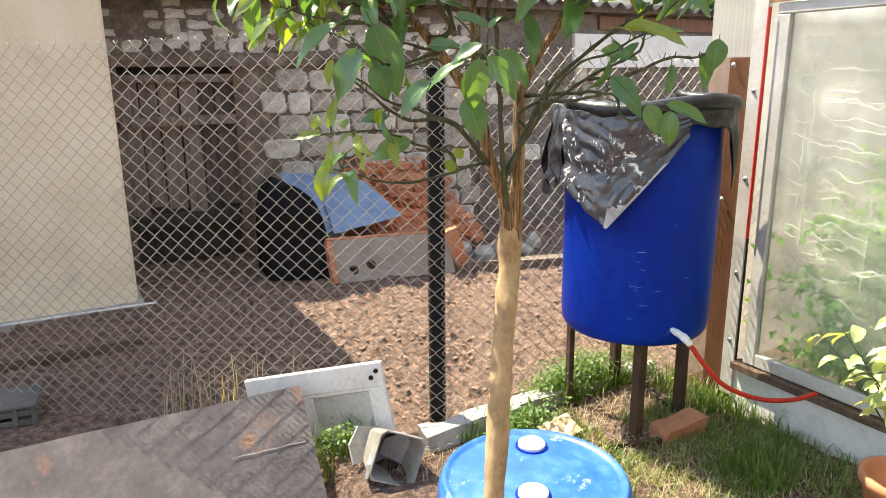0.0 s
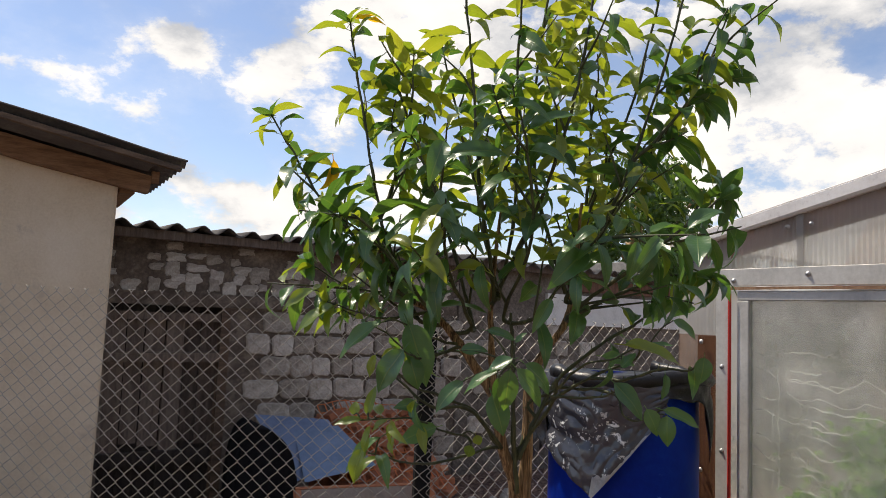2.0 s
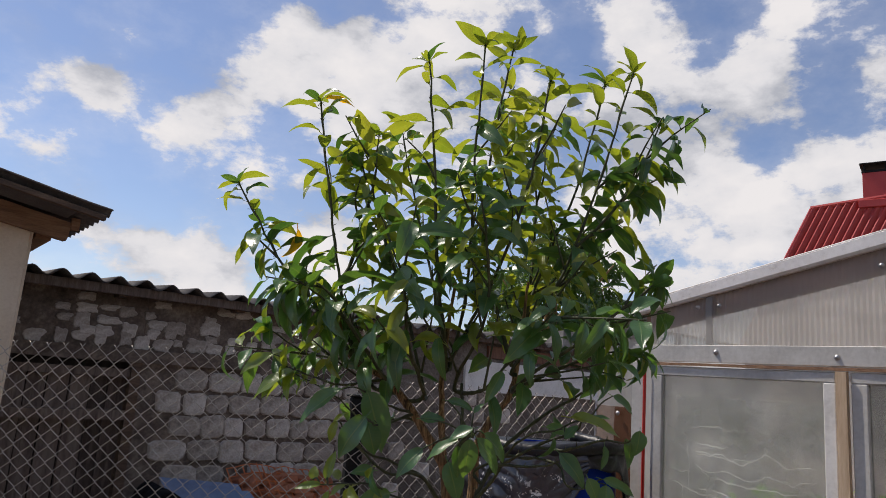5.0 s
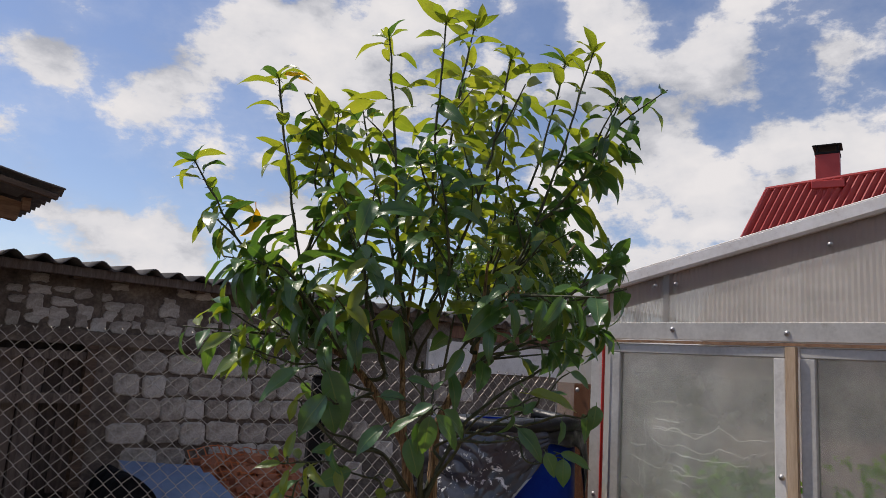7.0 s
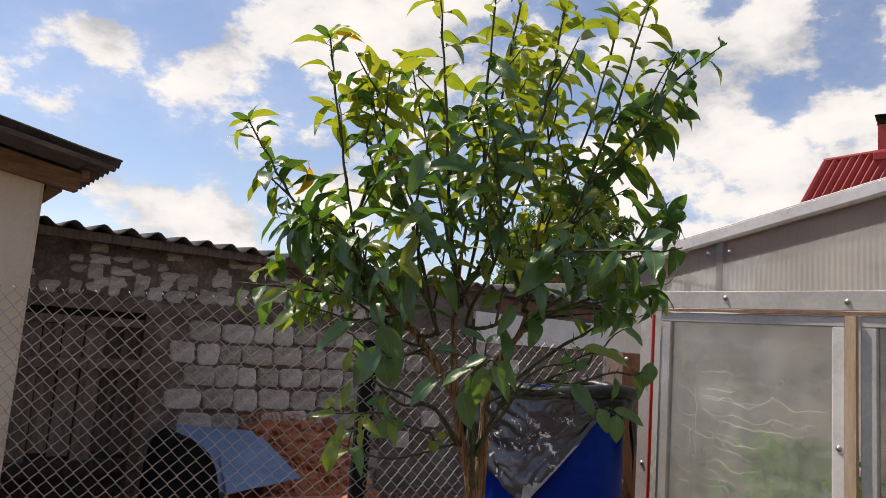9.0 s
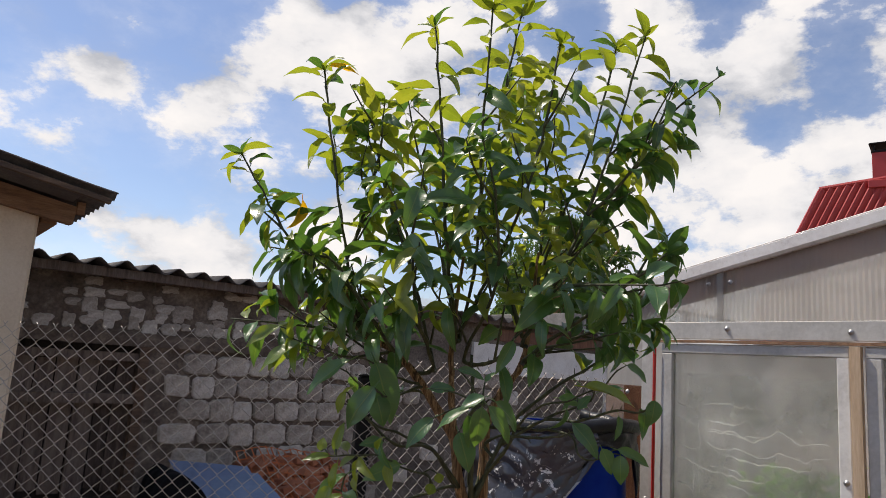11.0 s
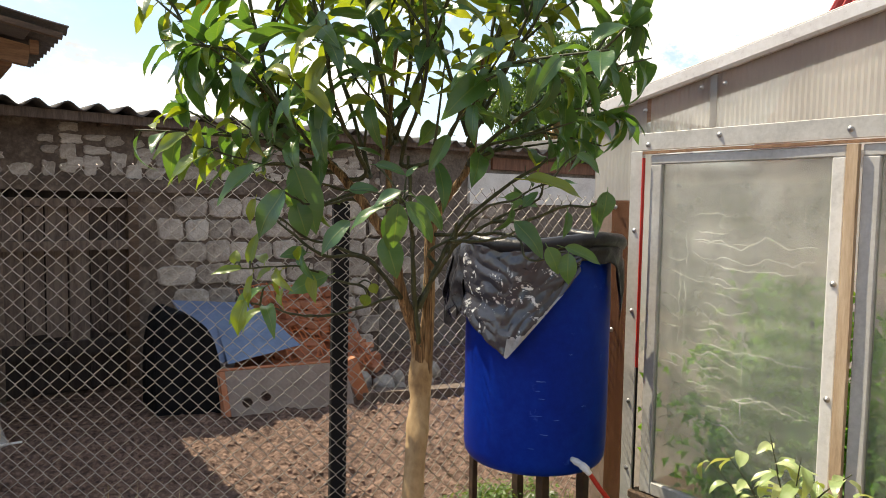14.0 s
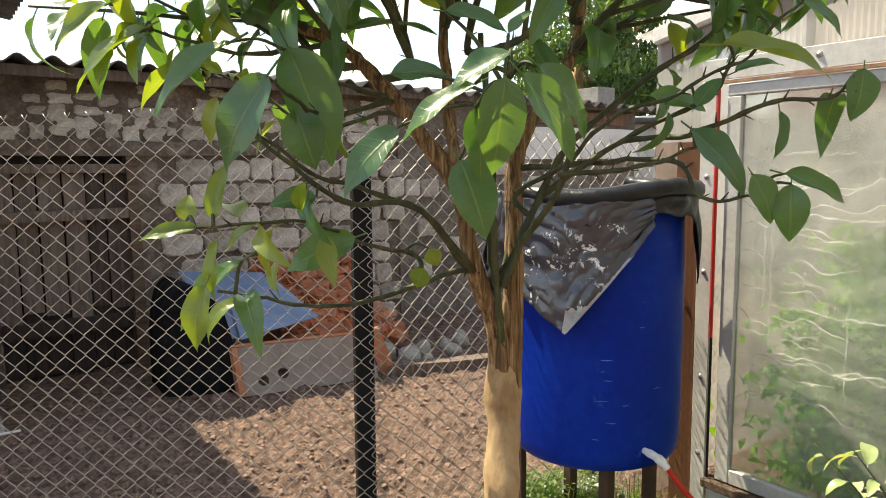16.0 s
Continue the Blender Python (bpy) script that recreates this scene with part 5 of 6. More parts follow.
    left = [
        ((0.163, 0.668, 1.501), (0.185, 0.621, 1.412)),
        ((0.104, 0.573, 1.465), (0.065, 0.595, 1.405)),
        ((0.157, 0.647, 1.448), (0.164, 0.627, 1.403)),
        ((0.115, 0.671, 1.502), (0.045, 0.694, 1.459)),
        ((0.076, 0.774, 1.526), (0.009, 0.808, 1.49)),
        ((0.053, 0.795, 1.508), (0.032, 0.813, 1.476)),
        ((0.056, 0.819, 1.552), (0.002, 0.854, 1.523)),
        ((0.087, 0.629, 1.453), (0.076, 0.638, 1.419)),
        ((0.068, 0.619, 1.315), (0.049, 0.623, 1.267)),
        ((0.097, 0.62, 1.33), (0.042, 0.642, 1.291)),
        ((0.193, 0.614, 1.342), (0.137, 0.637, 1.323)),
        ((0.065, 0.622, 1.358), (0.026, 0.63, 1.357)),
        ((0.081, 0.634, 1.362), (0.086, 0.63, 1.407)),
        ((0.065, 0.648, 1.361), (0.066, 0.648, 1.381)),
        ((0.104, 0.613, 1.357), (0.083, 0.633, 1.343)),
        ((0.164, 0.626, 1.376), (0.127, 0.633, 1.376)),
    ]
    right = [
        ((0.384, 0.402, 1.486), (0.437, 0.34, 1.48)),
        ((0.394, 0.432, 1.427), (0.415, 0.387, 1.387)),
        ((0.43, 0.4, 1.391), (0.438, 0.38, 1.356)),
        ((0.448, 0.384, 1.391), (0.491, 0.345, 1.375)),
        ((0.452, 0.38, 1.383), (0.444, 0.374, 1.34)),
        ((0.499, 0.351, 1.472), (0.489, 0.347, 1.434)),
        ((0.473, 0.388, 1.525), (0.503, 0.361, 1.505)),
        ((0.431, 0.453, 1.447), (0.445, 0.44, 1.474)),
        ((0.444, 0.509, 1.462), (0.485, 0.472, 1.458)),
    ]
    # breadths in millimetres
    broad = [(26, 25, 26, 20, 18, 20, 33, 24, 19, 15, 18, 9, 15), (48, 36, 33, 30, 33, 15, 24, 15, 26, 21, 29, 12, 15, 15, 15, 19), (26, 31, 24, 18, 25, 25, 20, 15, 21)]
    for group, wides, pale in ((middle, broad[0], (9, 10)), (left, broad[1], (4, 5, 6, 7, 8, 11, 12, 13, 14)), (right, broad[2], (0,))):
        for k, ((root, end), wide) in enumerate(zip(group, wides)):
            way = Vector(end) - Vector(root)
            shape = 0 if k % 3 else 3
            size = way.length / (0.088 if shape == 0 else 0.074)
            hang("new" if k in pale else "old", Vector(root), way, 7 * (k % 5 - 2), size, (-0.55, -0.6, 0.75), shape, wide * 0.00108 / (size * sizes[shape][1]))
    piece("leaf", shapes["dry"][1], aim((0.097, 0.868, 1.80), (0.1, -0.1, -0.9), 20, 0.8), tree)
    piece("leaf", shapes["dry"][0], aim((0.125, 0.872, 2.085), (0.7, -0.4, 0.1), 0, 0.7), tree)
    shoots.sort(key=lambda one: sum(p[2] for p in one[2]) / len(one[2]))
    for r0, r1, p, leaves, young, first in shoots:
        # every shoot springs from the wood below it
        foot = Vector(p[0])
        near = min((w for w in wood if w.z < foot.z - 0.015), key=lambda w: (w - foot).length)
        if (near - foot).length > 0.012 and min((w - foot).length for w in wood) > 0.008:
            mid = near.lerp(foot, 0.5) + Vector((0, 0, -0.006))
            p = [near, mid] + p if (near - foot).length > 0.06 else [near] + p
        r0 = min(r0, 0.0044)
        q = spline(p, 6)
        wood += q
        q = [c + noise.noise_vector(c * 35) * 0.004 * min(1, j, len(q) - 1 - j) for j, c in enumerate(q)]
        bm = tube(bmesh.new(), q, [(r0 + (r1 - r0) * j / (len(q) - 1)) * (1.18 if j % 3 == 1 else 0.94) for j in range(len(q))], 7)
        # short spurs and thorns
        for j in range(2, len(q) - 1, 2):
            d = (q[j + 1] - q[j]).normalized()
            side = d.orthogonal().normalized()
            side = Matrix.Rotation(rnd(0, 6.3), 3, d) @ side
            tube(bm, [q[j], q[j] + side * rnd(0.006, 0.013) + d * 0.006], [0.0011, 0.0004], 4)
        part("shoot", bm, GREEN_BARK, tree, smooth=True)
        clothe(q, round(leaves * (1.45 if p[-1][2] > 1.75 else 2.0 if p[-1][2] > 1.56 else 1.5)), young, max(first, 0.42) if p[-1][2] > 1.75 else first, 1.0 if p[-1][2] > 1.56 else 0.68)
        if leaves and p[-1][2] > 1.5:
            tip = q[-1] - q[-2]
            for k in range(5 if p[-1][2] > 1.6 else 3):
                a = k * 1.257 + rnd(-0.3, 0.3)
                side = tip.orthogonal().normalized()
                side = side * math.cos(a) + tip.normalized().cross(side) * math.sin(a)
                hang("new" if random.random() < young * 1.2 else "old", q[-1], side + tip.normalized() * rnd(0.3, 1.2) + Vector((0, 0, rnd(-0.3, 0.2))), rnd(-30, 30), rnd(0.5, 0.82), wide=rnd(0.65, 0.9))
        high = p[-1][2] > 1.6
        for k in range(4 if high else 0):
            f = int((0.30 + 0.16 * k) * (len(q) - 1))
            a, d = q[f], (q[f + 1] - q[f]).normalized()
            turn = rnd(0, 6.3)
            side = d.orthogonal().normalized()
            side = side * math.cos(turn) + d.cross(side) * math.sin(turn)
            tip = a + (d * 0.8 + side * 0.7 + Vector((0, 0, 0.25))).normalized() * rnd(0.09, 0.17)
            t = spline([a, a.lerp(tip, 0.5) + Vector((rnd(-1, 1), rnd(-1, 1), 0)) * 0.01, tip], 4)
            part("twig", tube(bmesh.new(), t, [0.0028 - 0.0016 * j / 8 for j in range(9)], 5), GREEN_BARK, tree, smooth=True)
            clothe(t, 6, young, 0.35, 0.9)
    # thin stalks that carry the nearest leaves
    for root in [one[0] for one in middle + left + right]:
        root = Vector(root)
        near = min(wood, key=lambda w: (w - root).length + (0.03 if w.z > root.z + 0.02 else 0))
        if 0.012 < (near - root).length < 0.12:
            mid = near.lerp(root, 0.5) + Vector((0, 0, 0.006))
            part("twig", tube(bmesh.new(), spline([near, mid, root], 4), [0.0017 - 0.0007 * j / 8 for j in range(9)], 5), GREEN_BARK, tree, smooth=True)
    tagged(part("leaves", rest["old"], LEAF, tree, "dense dark green leaves"), kind="stuff")
    tagged(part("leaves", rest["new"], YOUNG, tree, "yellow-green young leaves"), kind="stuff")
    # pot under the tree
    pot = thing("plant_pot", "large terracotta pot holding the lemon tree", "pot", (0.235, 0.49, 0))
    part("vessel", lathe(bmesh.new(), [(0.001, -0.01), (0.13, -0.01), (0.175, 0.28), (0.19, 0.285), (0.19, 0.32), (0.17, 0.32), (0.165, 0.27), (0.001, 0.265)], (0.235, 0.49, 0.0), 40), TERRACOTTA, pot, smooth=True)
    return made


lemon_tree()

# ---- far things: house, tree, white outbuilding ----


def red_house():
    house = thing("house", "far house with a red metal roof and red chimney", "house", (28, 5, 0))
    ridge = [Vector((24.0, 9.9, 8.46)), Vector((27.0, -1.5, 9.6))]
    low = [Vector((22.9, 12.25, 3.0)), Vector((25.9, 0.85, 4.1))]

    def slope(u, v):
        p = ridge[0].lerp(ridge[1], u).lerp(low[0].lerp(low[1], u), v)
        return p + Vector((-0.045, 0.0, 0.05)) * math.sin(u * 2 * math.pi * 46)
    part("roof", surface(slope, 368, 4, 0.03), RED_METAL, house)
    back = [Vector((29.5, 9.0, 3.0)), Vector((32.5, -2.5, 3.2))]
    part("roof", surface(lambda u, v: ridge[0].lerp(ridge[1], u).lerp(back[0].lerp(back[1], u), v), 4, 4, 0.03), RED_METAL, house)
    part("ridge_cap", tube(bmesh.new(), [ridge[0] + Vector((0, 0.05, 0.03)), ridge[1] + Vector((0, 0, 0.03))], 0.09, 8), RED_METAL, house)
    part("verge", tube(bmesh.new(), [ridge[0], low[0]], 0.09, 6), RED_METAL, house)
    bm = bmesh.new()
    bm.faces.new([bm.verts.new(p) for p in (ridge[0] + Vector((0.1, -0.1, -0.1)), low[0] + Vector((0.3, -0.3, 0)), (23.0, 11.9, 0), (29.4, 8.8, 0), back[0])])
    part("gable_wall", bm, STUCCO, house)
    part("wall", box((25.5, -1.0, -0.1), (29.5, 8.2, 3.0)), STUCCO, house)
    m = Matrix.Translation((24.75, 8.12, 0)) @ pose(0, 0, 0, 0, 0, 15)
    stack = part("chimney", box((-0.32, -0.37, 7.6), (0.32, 0.37, 9.62), 0.01, m), RED_METAL, house, "red sheet-clad chimney")
    part("chimney_flange", box((-0.44, -0.50, 8.35), (0.44, 0.50, 8.62), 0.02, m), RED_METAL, stack)
    for x in (-0.27, 0.27):
        for y in (-0.31, 0.31):
            part("cap_leg", box((x - 0.03, y - 0.03, 9.62), (x + 0.03, y + 0.03, 9.86), 0, m), POST_PAINT, stack)
    part("chimney_collar", box((-0.34, -0.39, 9.58), (0.34, 0.39, 9.66), 0.01, m), POST_PAINT, stack)
    part("chimney_cap", box((-0.40, -0.45, 9.86), (0.40, 0.45, 9.92), 0.02, m), POST_PAINT, stack, "black chimney cap")


red_house()


def leaf_cloud(bm, center, radius, count, size):
    for _ in range(count):
        d = Vector((random.gauss(0, 1), random.gauss(0, 1), random.gauss(0, 0.9)))
        d = d.normalized() * radius * rnd(0.55, 1.05)
        c = Vector(center) + d * (0.8 + 0.35 * noise.noise(d * 2.2 + Vector(center)))
        m = Matrix.Translation(c) @ Euler((rnd(0, 6.3), rnd(0, 6.3), rnd(0, 6.3))).to_matrix().to_4x4()
        s = size * rnd(0.6, 1.2)
        bm.faces.new([bm.verts.new(m @ Vector(p)) for p in ((-s, 0, 0), (0, -s * 0.5, s * 0.15), (s, 0, 0), (0, s * 0.5, s * 0.15))])


def far_tree(x, y, top, wide, name_label):
    tree = thing("fruit_tree", name_label, "tree", (x, y, 0), group="far trees")
    part("trunk", tube(bmesh.new(), [(x, y, -0.1), (x + 0.1, y, top * 0.3), (x - 0.05, y + 0.1, top * 0.6), (x, y, top * 0.85)], [0.14, 0.11, 0.08, 0.03], 8), BARK, tree)
    for k in range(7):
        a = k * 0.9 + 0.3
        z = top * rnd(0.4, 0.62)
        part("limb", tube(bmesh.new(), [(x, y, z), (x + 0.5 * wide * math.cos(a), y + 0.5 * wide * math.sin(a), z + 0.5), (x + 0.8 * wide * math.cos(a), y + 0.8 * wide * math.sin(a), z + 0.95)], [0.05, 0.03, 0.012], 6), BARK, tree)
    bm = bmesh.new()
    for k in range(48):
        a, rr = rnd(0, 6.3), wide * math.sqrt(random.random()) * 0.85
        z = top * 0.48 + (top * 0.48) * random.random() * (1 - 0.5 * rr / wide)
        leaf_cloud(bm, (x + rr * math.cos(a), y + rr * math.sin(a), z), rnd(0.25, 0.45) * wide / 1.3, 260, 0.06)
    tagged(part("crown", bm, TREE_LEAF, tree), kind="stuff")


random.seed(21)
far_tree(8.85, 8.05, 4.8, 1.5, "round green fruit tree behind the barn")
far_tree(11.0, 8.4, 3.6, 1.3, "low green tree beyond the barn")


def white_outbuilding():
    hut = thing("outbuilding", "low white outbuilding at the end of the yard", "building", (8.0, 6.4, 0))
    m = Matrix.Translation((7.75, 6.3, 0)) @ pose(0, 0, 0, 0, 0, -52)
    part("wall", box((-1.6, 0, -0.1), (2.4, 0.3, 1.95), 0.01, m), WHITE_PAINT, hut)
    part("roof", box((-1.8, -0.2, 1.95), (2.6, 2.2, 2.02), 0.01, m), SLATE, hut)
    part("window_board", box((-0.1, -0.02, 1.98), (1.2, 0.02, 2.05), 0.005, m), WHITE_PAINT, hut)
    part("post", box((1.18, -0.05, 1.9), (1.28, 0.05, 2.75), 0.005, m), WHITE_PAINT, hut, "white upright post")


white_outbuilding()

# ---- pen clutter ----


def ragged(wide, high, deep, seed, chip=0.74):
    """A chipped block face: an uneven outline pushed out a little, its rim rounded."""
    random.seed(seed)
    worn = [rnd(chip, 1.04) for _ in range(20)]
    outline = []
    for k in range(20):
        a = 2 * math.pi * k / 20
        c, s = math.cos(a), math.sin(a)
        f = min(1 / max(abs(c), abs(s)), 1.36) * (worn[k - 1] * 0.3 + worn[k] * 0.4 + worn[(k + 1) % 20] * 0.3)
        outline.append((c * f * wide / 2, s * f * high / 2))
    bm = bmesh.new()
    rings = []
    for shrink, y in ((1.0, 0.0), (1.0, -deep * 0.5), (0.90, -deep), (0.5, -deep * rnd(0.85, 1.1))):
        rings.append([bm.verts.new((x * shrink, y, z * shrink)) for x, z in outline])
    for a, b in zip(rings, rings[1:]):
        for j in range(20):
            bm.faces.new((a[j], a[(j + 1) % 20], b[(j + 1) % 20], b[j]))
    bm.faces.new(rings[-1])
    bmesh.ops.recalc_face_normals(bm, faces=bm.faces[:])
    return bm


def barn_blocks():
    shapes = [mesh_of(ragged(0.292, 0.190, 0.026, k, 0.84), "block", BLOCK) for k in range(6)]
    chips = [mesh_of(ragged(0.20, 0.125, 0.012, 20 + k, 0.35), "block", BLOCK) for k in range(5)]
    random.seed(3)
    z = 0.10
    row = 0
    while z < 1.46:
        x = 1.26 + (0.13 if row % 2 else 0.0)
        while x < 4.9:
            w = rnd(0.55, 1.08)
            if random.random() < (0.97 if x < 3.2 else 0.45):
                piece("block", shapes[random.randrange(6)], pose(x + 0.135 * w, BARN_Y + (0.022 if x < 3.1 else -0.003), z + rnd(-0.010, 0.010), 0, rnd(-2, 2), 0) @ Matrix.Diagonal((w, 1, rnd(0.82, 1.02), 1)), wall)
            x += 0.27 * w + rnd(0.008, 0.026)
        z += 0.185
        row += 1
    for level, keep in ((1.655, 0.97), (1.725, 0.80), (1.80, 0.6), (1.88, 0.5), (1.95, 0.35)):
        x = 0.18
        while x < 3.5:
            w = rnd(0.5, 1.15)
            if random.random() < keep:
                piece("block", chips[random.randrange(5)], pose(x, BARN_Y + 0.021, level + rnd(-0.015, 0.015), 0, rnd(-4, 4), 0) @ Matrix.Diagonal((w, 1, rnd(0.6, 1.25) * (0.7 if level > 1.8 else 1), 1)), wall)
            x += rnd(0.12, 0.19)


barn_blocks()


def pen_clutter():
    random.seed(8)
    # black shelter
    hut = thing("hen_shelter", "black plastic covered hen shelter against the barn", "shelter", (1.17, 4.5, 0))

    def dome(u, v):
        a = math.pi * u
        x = 1.195 - 0.195 * math.cos(a) * (1.0 - 0.16 * v)
        z = (0.80 - 0.24 * u) * max(0.0, math.sin(a)) ** 0.55
        return (x + 0.012 * noise.noise((u * 8, v * 7, 0)), 4.36 + 0.52 * v - 0.09 * (1 - v) * math.cos(a) * -1, max(0, z) + 0.015 * noise.noise((u * 6, v * 6, 4)))
    part("cover", surface(dome, 40, 14, 0.006), BLACK_CLOTH, hut, smooth=True)

    def front(u, v):
        a = math.pi * u
        p = dome(u, 0)
        return (p[0], p[1] + 0.003 + 0.01 * noise.noise((u * 9, v * 9, 7)), p[2] * v)
    part("front_sheet", surface(front, 40, 8), BLACK_CLOTH, hut, smooth=True)
    # white nest box
    nest = thing("nest_box", "low white-painted wooden nest box with two round holes", "nest box", (1.8, 4.2, 0))
    a, b, up = Vector((1.37, 4.16, 0.0)), Vector((2.24, 3.96, 0.0)), Vector((-0.01, 0.10, 0.29))
    m = Matrix(((*(b - a).normalized(), 0), (*up.cross(b - a).normalized(), 0), (*up.normalized(), 0), (0, 0, 0, 1))).transposed()
    m = Matrix.Translation(a) @ m
    length, high = (b - a).length, up.length

    def board(u, v):
        p = Vector((u * length, 0.0, v * high))
        for cx, cz in ((0.155, 0.085), (0.285, 0.115)):
            q = Vector((p.x - cx, 0, p.z - cz))
            if q.length < 0.034:
                p = Vector((cx, 0, cz)) + (q.normalized() if q.length > 1e-4 else Vector((1, 0, 0))) * 0.034
        return m @ p
    bm = bmesh.new()
    nu, nv = 88, 30
    grid = [[bm.verts.new(board(i / nu, j / nv)) for j in range(nv + 1)] for i in range(nu + 1)]
    for i in range(nu):
        for j in range(nv):
            c = Vector(((i + 0.5) / nu * length, 0, (j + 0.5) / nv * high))
            if all((c - Vector((cx, 0, cz))).length > 0.030 for cx, cz in ((0.155, 0.085), (0.285, 0.115))):
                bm.faces.new((grid[i][j], grid[i + 1][j], grid[i + 1][j + 1], grid[i][j + 1]))
    bmesh.ops.solidify(bm, geom=bm.faces[:], thickness=0.012)
    part("front_board", bm, NEST, nest)
    part("side_board", box((-0.012, 0.0, 0.0), (-0.002, 0.45, high), 0.002, m @ pose(0, 0.014, 0)), BRICK, nest, "reddish side board")
    part("top_batten", box((0.0, -0.006, high + 0.002), (length, 0.03, high + 0.02), 0.003, m), BRICK, nest, "reddish batten")
    part("corner_batten", box((-0.004, -0.016, 0.0), (0.036, -0.001, high), 0.003, m), BRICK, nest, "reddish brown corner batten")
    part("back_board", box((0.0, 0.42, 0.0), (length, 0.44, high), 0.002, m), OLD_WOOD, nest)
    part("bottom_board", box((0.0, 0.03, 0.0), (length, 0.41, 0.015), 0.002, m), OLD_WOOD, nest)
    # blue sheets

    def quad(p, q, r, s, bend, thick, bm_nu=14):
        p, q, r, s = map(Vector, (p, q, r, s))
        return surface(lambda u, v: p.lerp(q, u).lerp(s.lerp(r, u), v) + Vector((0, 0, bend * math.sin(math.pi * u) * math.sin(math.pi * v) + 0.006 * noise.noise((u * 4, v * 4, bend * 50)))), bm_nu, 10, thick)
    sheet = thing("metal_sheet", "bluish painted metal sheet leaning over the nest box", "metal sheet", (1.6, 4.6, 0.4), group="blue metal sheets")
    part("panel", quad((1.26, 4.97, 0.70), (1.80, 4.80, 0.66), (1.86, 4.45, 0.42), (1.40, 4.36, 0.32), 0.02, 0.003), BLUE_SHEET, sheet)
    sheet = thing("metal_sheet", "pale blue metal sheet lying on another sheet", "metal sheet", (1.75, 4.5, 0.4), group="blue metal sheets")
    part("panel", quad((1.50, 4.74, 0.60), (1.85, 4.72, 0.625), (2.0, 4.33, 0.39), (1.44, 4.30, 0.325), 0.012, 0.003), PALE_SHEET, sheet)
    # brick heap
    heap = thing("brick_heap", "heap of orange clay bricks and roof tiles", "brick heap", (2.3, 4.8, 0), group="")
    bm = box((-0.115, -0.055, -0.03), (0.115, 0.055, 0.03), 0.006)
    me = mesh_of(bm, "brick", BRICK)
    for k in range(85):
        u, v = rnd(0, 1), rnd(0, 1)
        x = 1.86 + 0.85 * u
        y = 4.42 + 0.72 * v
        top = 0.18 + 0.55 * v - 0.10 * abs(u - 0.3)
        piece("brick", me, pose(x, y, top * rnd(0.88, 1.0), rnd(-30, 10), rnd(-15, 15), rnd(0, 180)) @ Matrix.Scale(rnd(0.75, 1.0), 4), heap)
    bm = surface(lambda u, v: (1.84 + 0.9 * u, 4.40 + 0.85 * v, (0.16 + 0.52 * v - 0.1 * abs(u - 0.3)) * min(1, 8 * u, 8 * (1 - u))), 12, 10)
    part("rubble", bm, BRICK, heap)
    # net over the heap
    net = thing("garden_net", "orange plastic net thrown over the brick heap", "net", (2.3, 4.8, 0.4))
    for k in range(15):
        u = k / 14
        part("cord", tube(bmesh.new(), [(1.86 + 0.85 * u + 0.012 * math.sin(9 * u), 4.39 + 0.8 * v, 0.21 + 0.54 * v - 0.1 * abs(u - 0.3) + 0.03 * noise.noise((u * 9, v * 9, 0))) for v in (j / 10 for j in range(11))], 0.005, 4), ORANGE_CORD, net)
    for k in range(11):
        v = k / 10
        part("cord", tube(bmesh.new(), [(1.86 + 0.85 * u, 4.39 + 0.8 * v + 0.02 * math.sin(8 * u), 0.21 + 0.54 * v - 0.1 * abs(u - 0.3) + 0.03 * noise.noise((u * 9, v * 9, 0))) for u in (j / 12 for j in range(13))], 0.005, 4), ORANGE_CORD, net)
    # boards, stones and timber further along
    plank = thing("plank", "reddish plank end leaning by the nest box", "plank", (2.3, 4.0, 0))
    part("board", rough_box((-0.05, -0.02, 0), (0.05, 0.02, 0.36), 2, 0.006, 3), BRICK, plank).matrix_basis = pose(2.36, 4.02, 0, 14, -22, -20)
    for k, (x, y, s) in enumerate([(2.62, 4.15, 0.085), (2.80, 4.22, 0.07), (2.98, 4.1, 0.06), (2.55, 4.35, 0.07), (3.2, 4.3, 0.08), (2.72, 4.05, 0.045), (3.05, 4.3, 0.05)]):
        bm = bmesh.new()
        bmesh.ops.create_icosphere(bm, subdivisions=2, radius=s, matrix=Matrix.Translation((x, y, s * 0.45)))
        for v in bm.verts:
            v.co += noise.noise_vector(v.co * 7) * s * 0.45
        tagged(part("stone", bm, DIRTY), "grey rough field stone lying on the soil", "stone", group="stones in the pen")
    beam = thing("timber_beam", "old grey timber beam lying on the soil", "beam", (3.0, 3.6, 0))
    part("beam", rough_box((-0.75, -0.06, -0.06), (0.75, 0.06, 0.055), 6, 0.012, 5), OLD_WOOD, beam).matrix_basis = pose(3.05, 3.75, 0.0, 0, 0, -22)
    crate = thing("plastic_crate", "grey slotted plastic crate half in the shade", "crate", (-0.45, 2.95, 0))
    for z in (0.02, 0.07, 0.12, 0.165):
        part("slat", box((-0.20, -0.006, z), (0.20, 0.006, z + 0.028), 0.003), SLATE, crate).matrix_basis = pose(-0.66, 2.99, -0.135, 0, 0, -8)
    for x in (-0.20, -0.12, -0.04, 0.04, 0.12, 0.19):
        part("upright", box((x, -0.01, 0.0), (x + 0.022, 0.01, 0.20), 0.003), SLATE, crate).matrix_basis = pose(-0.66, 2.99, -0.135, 0, 0, -8)
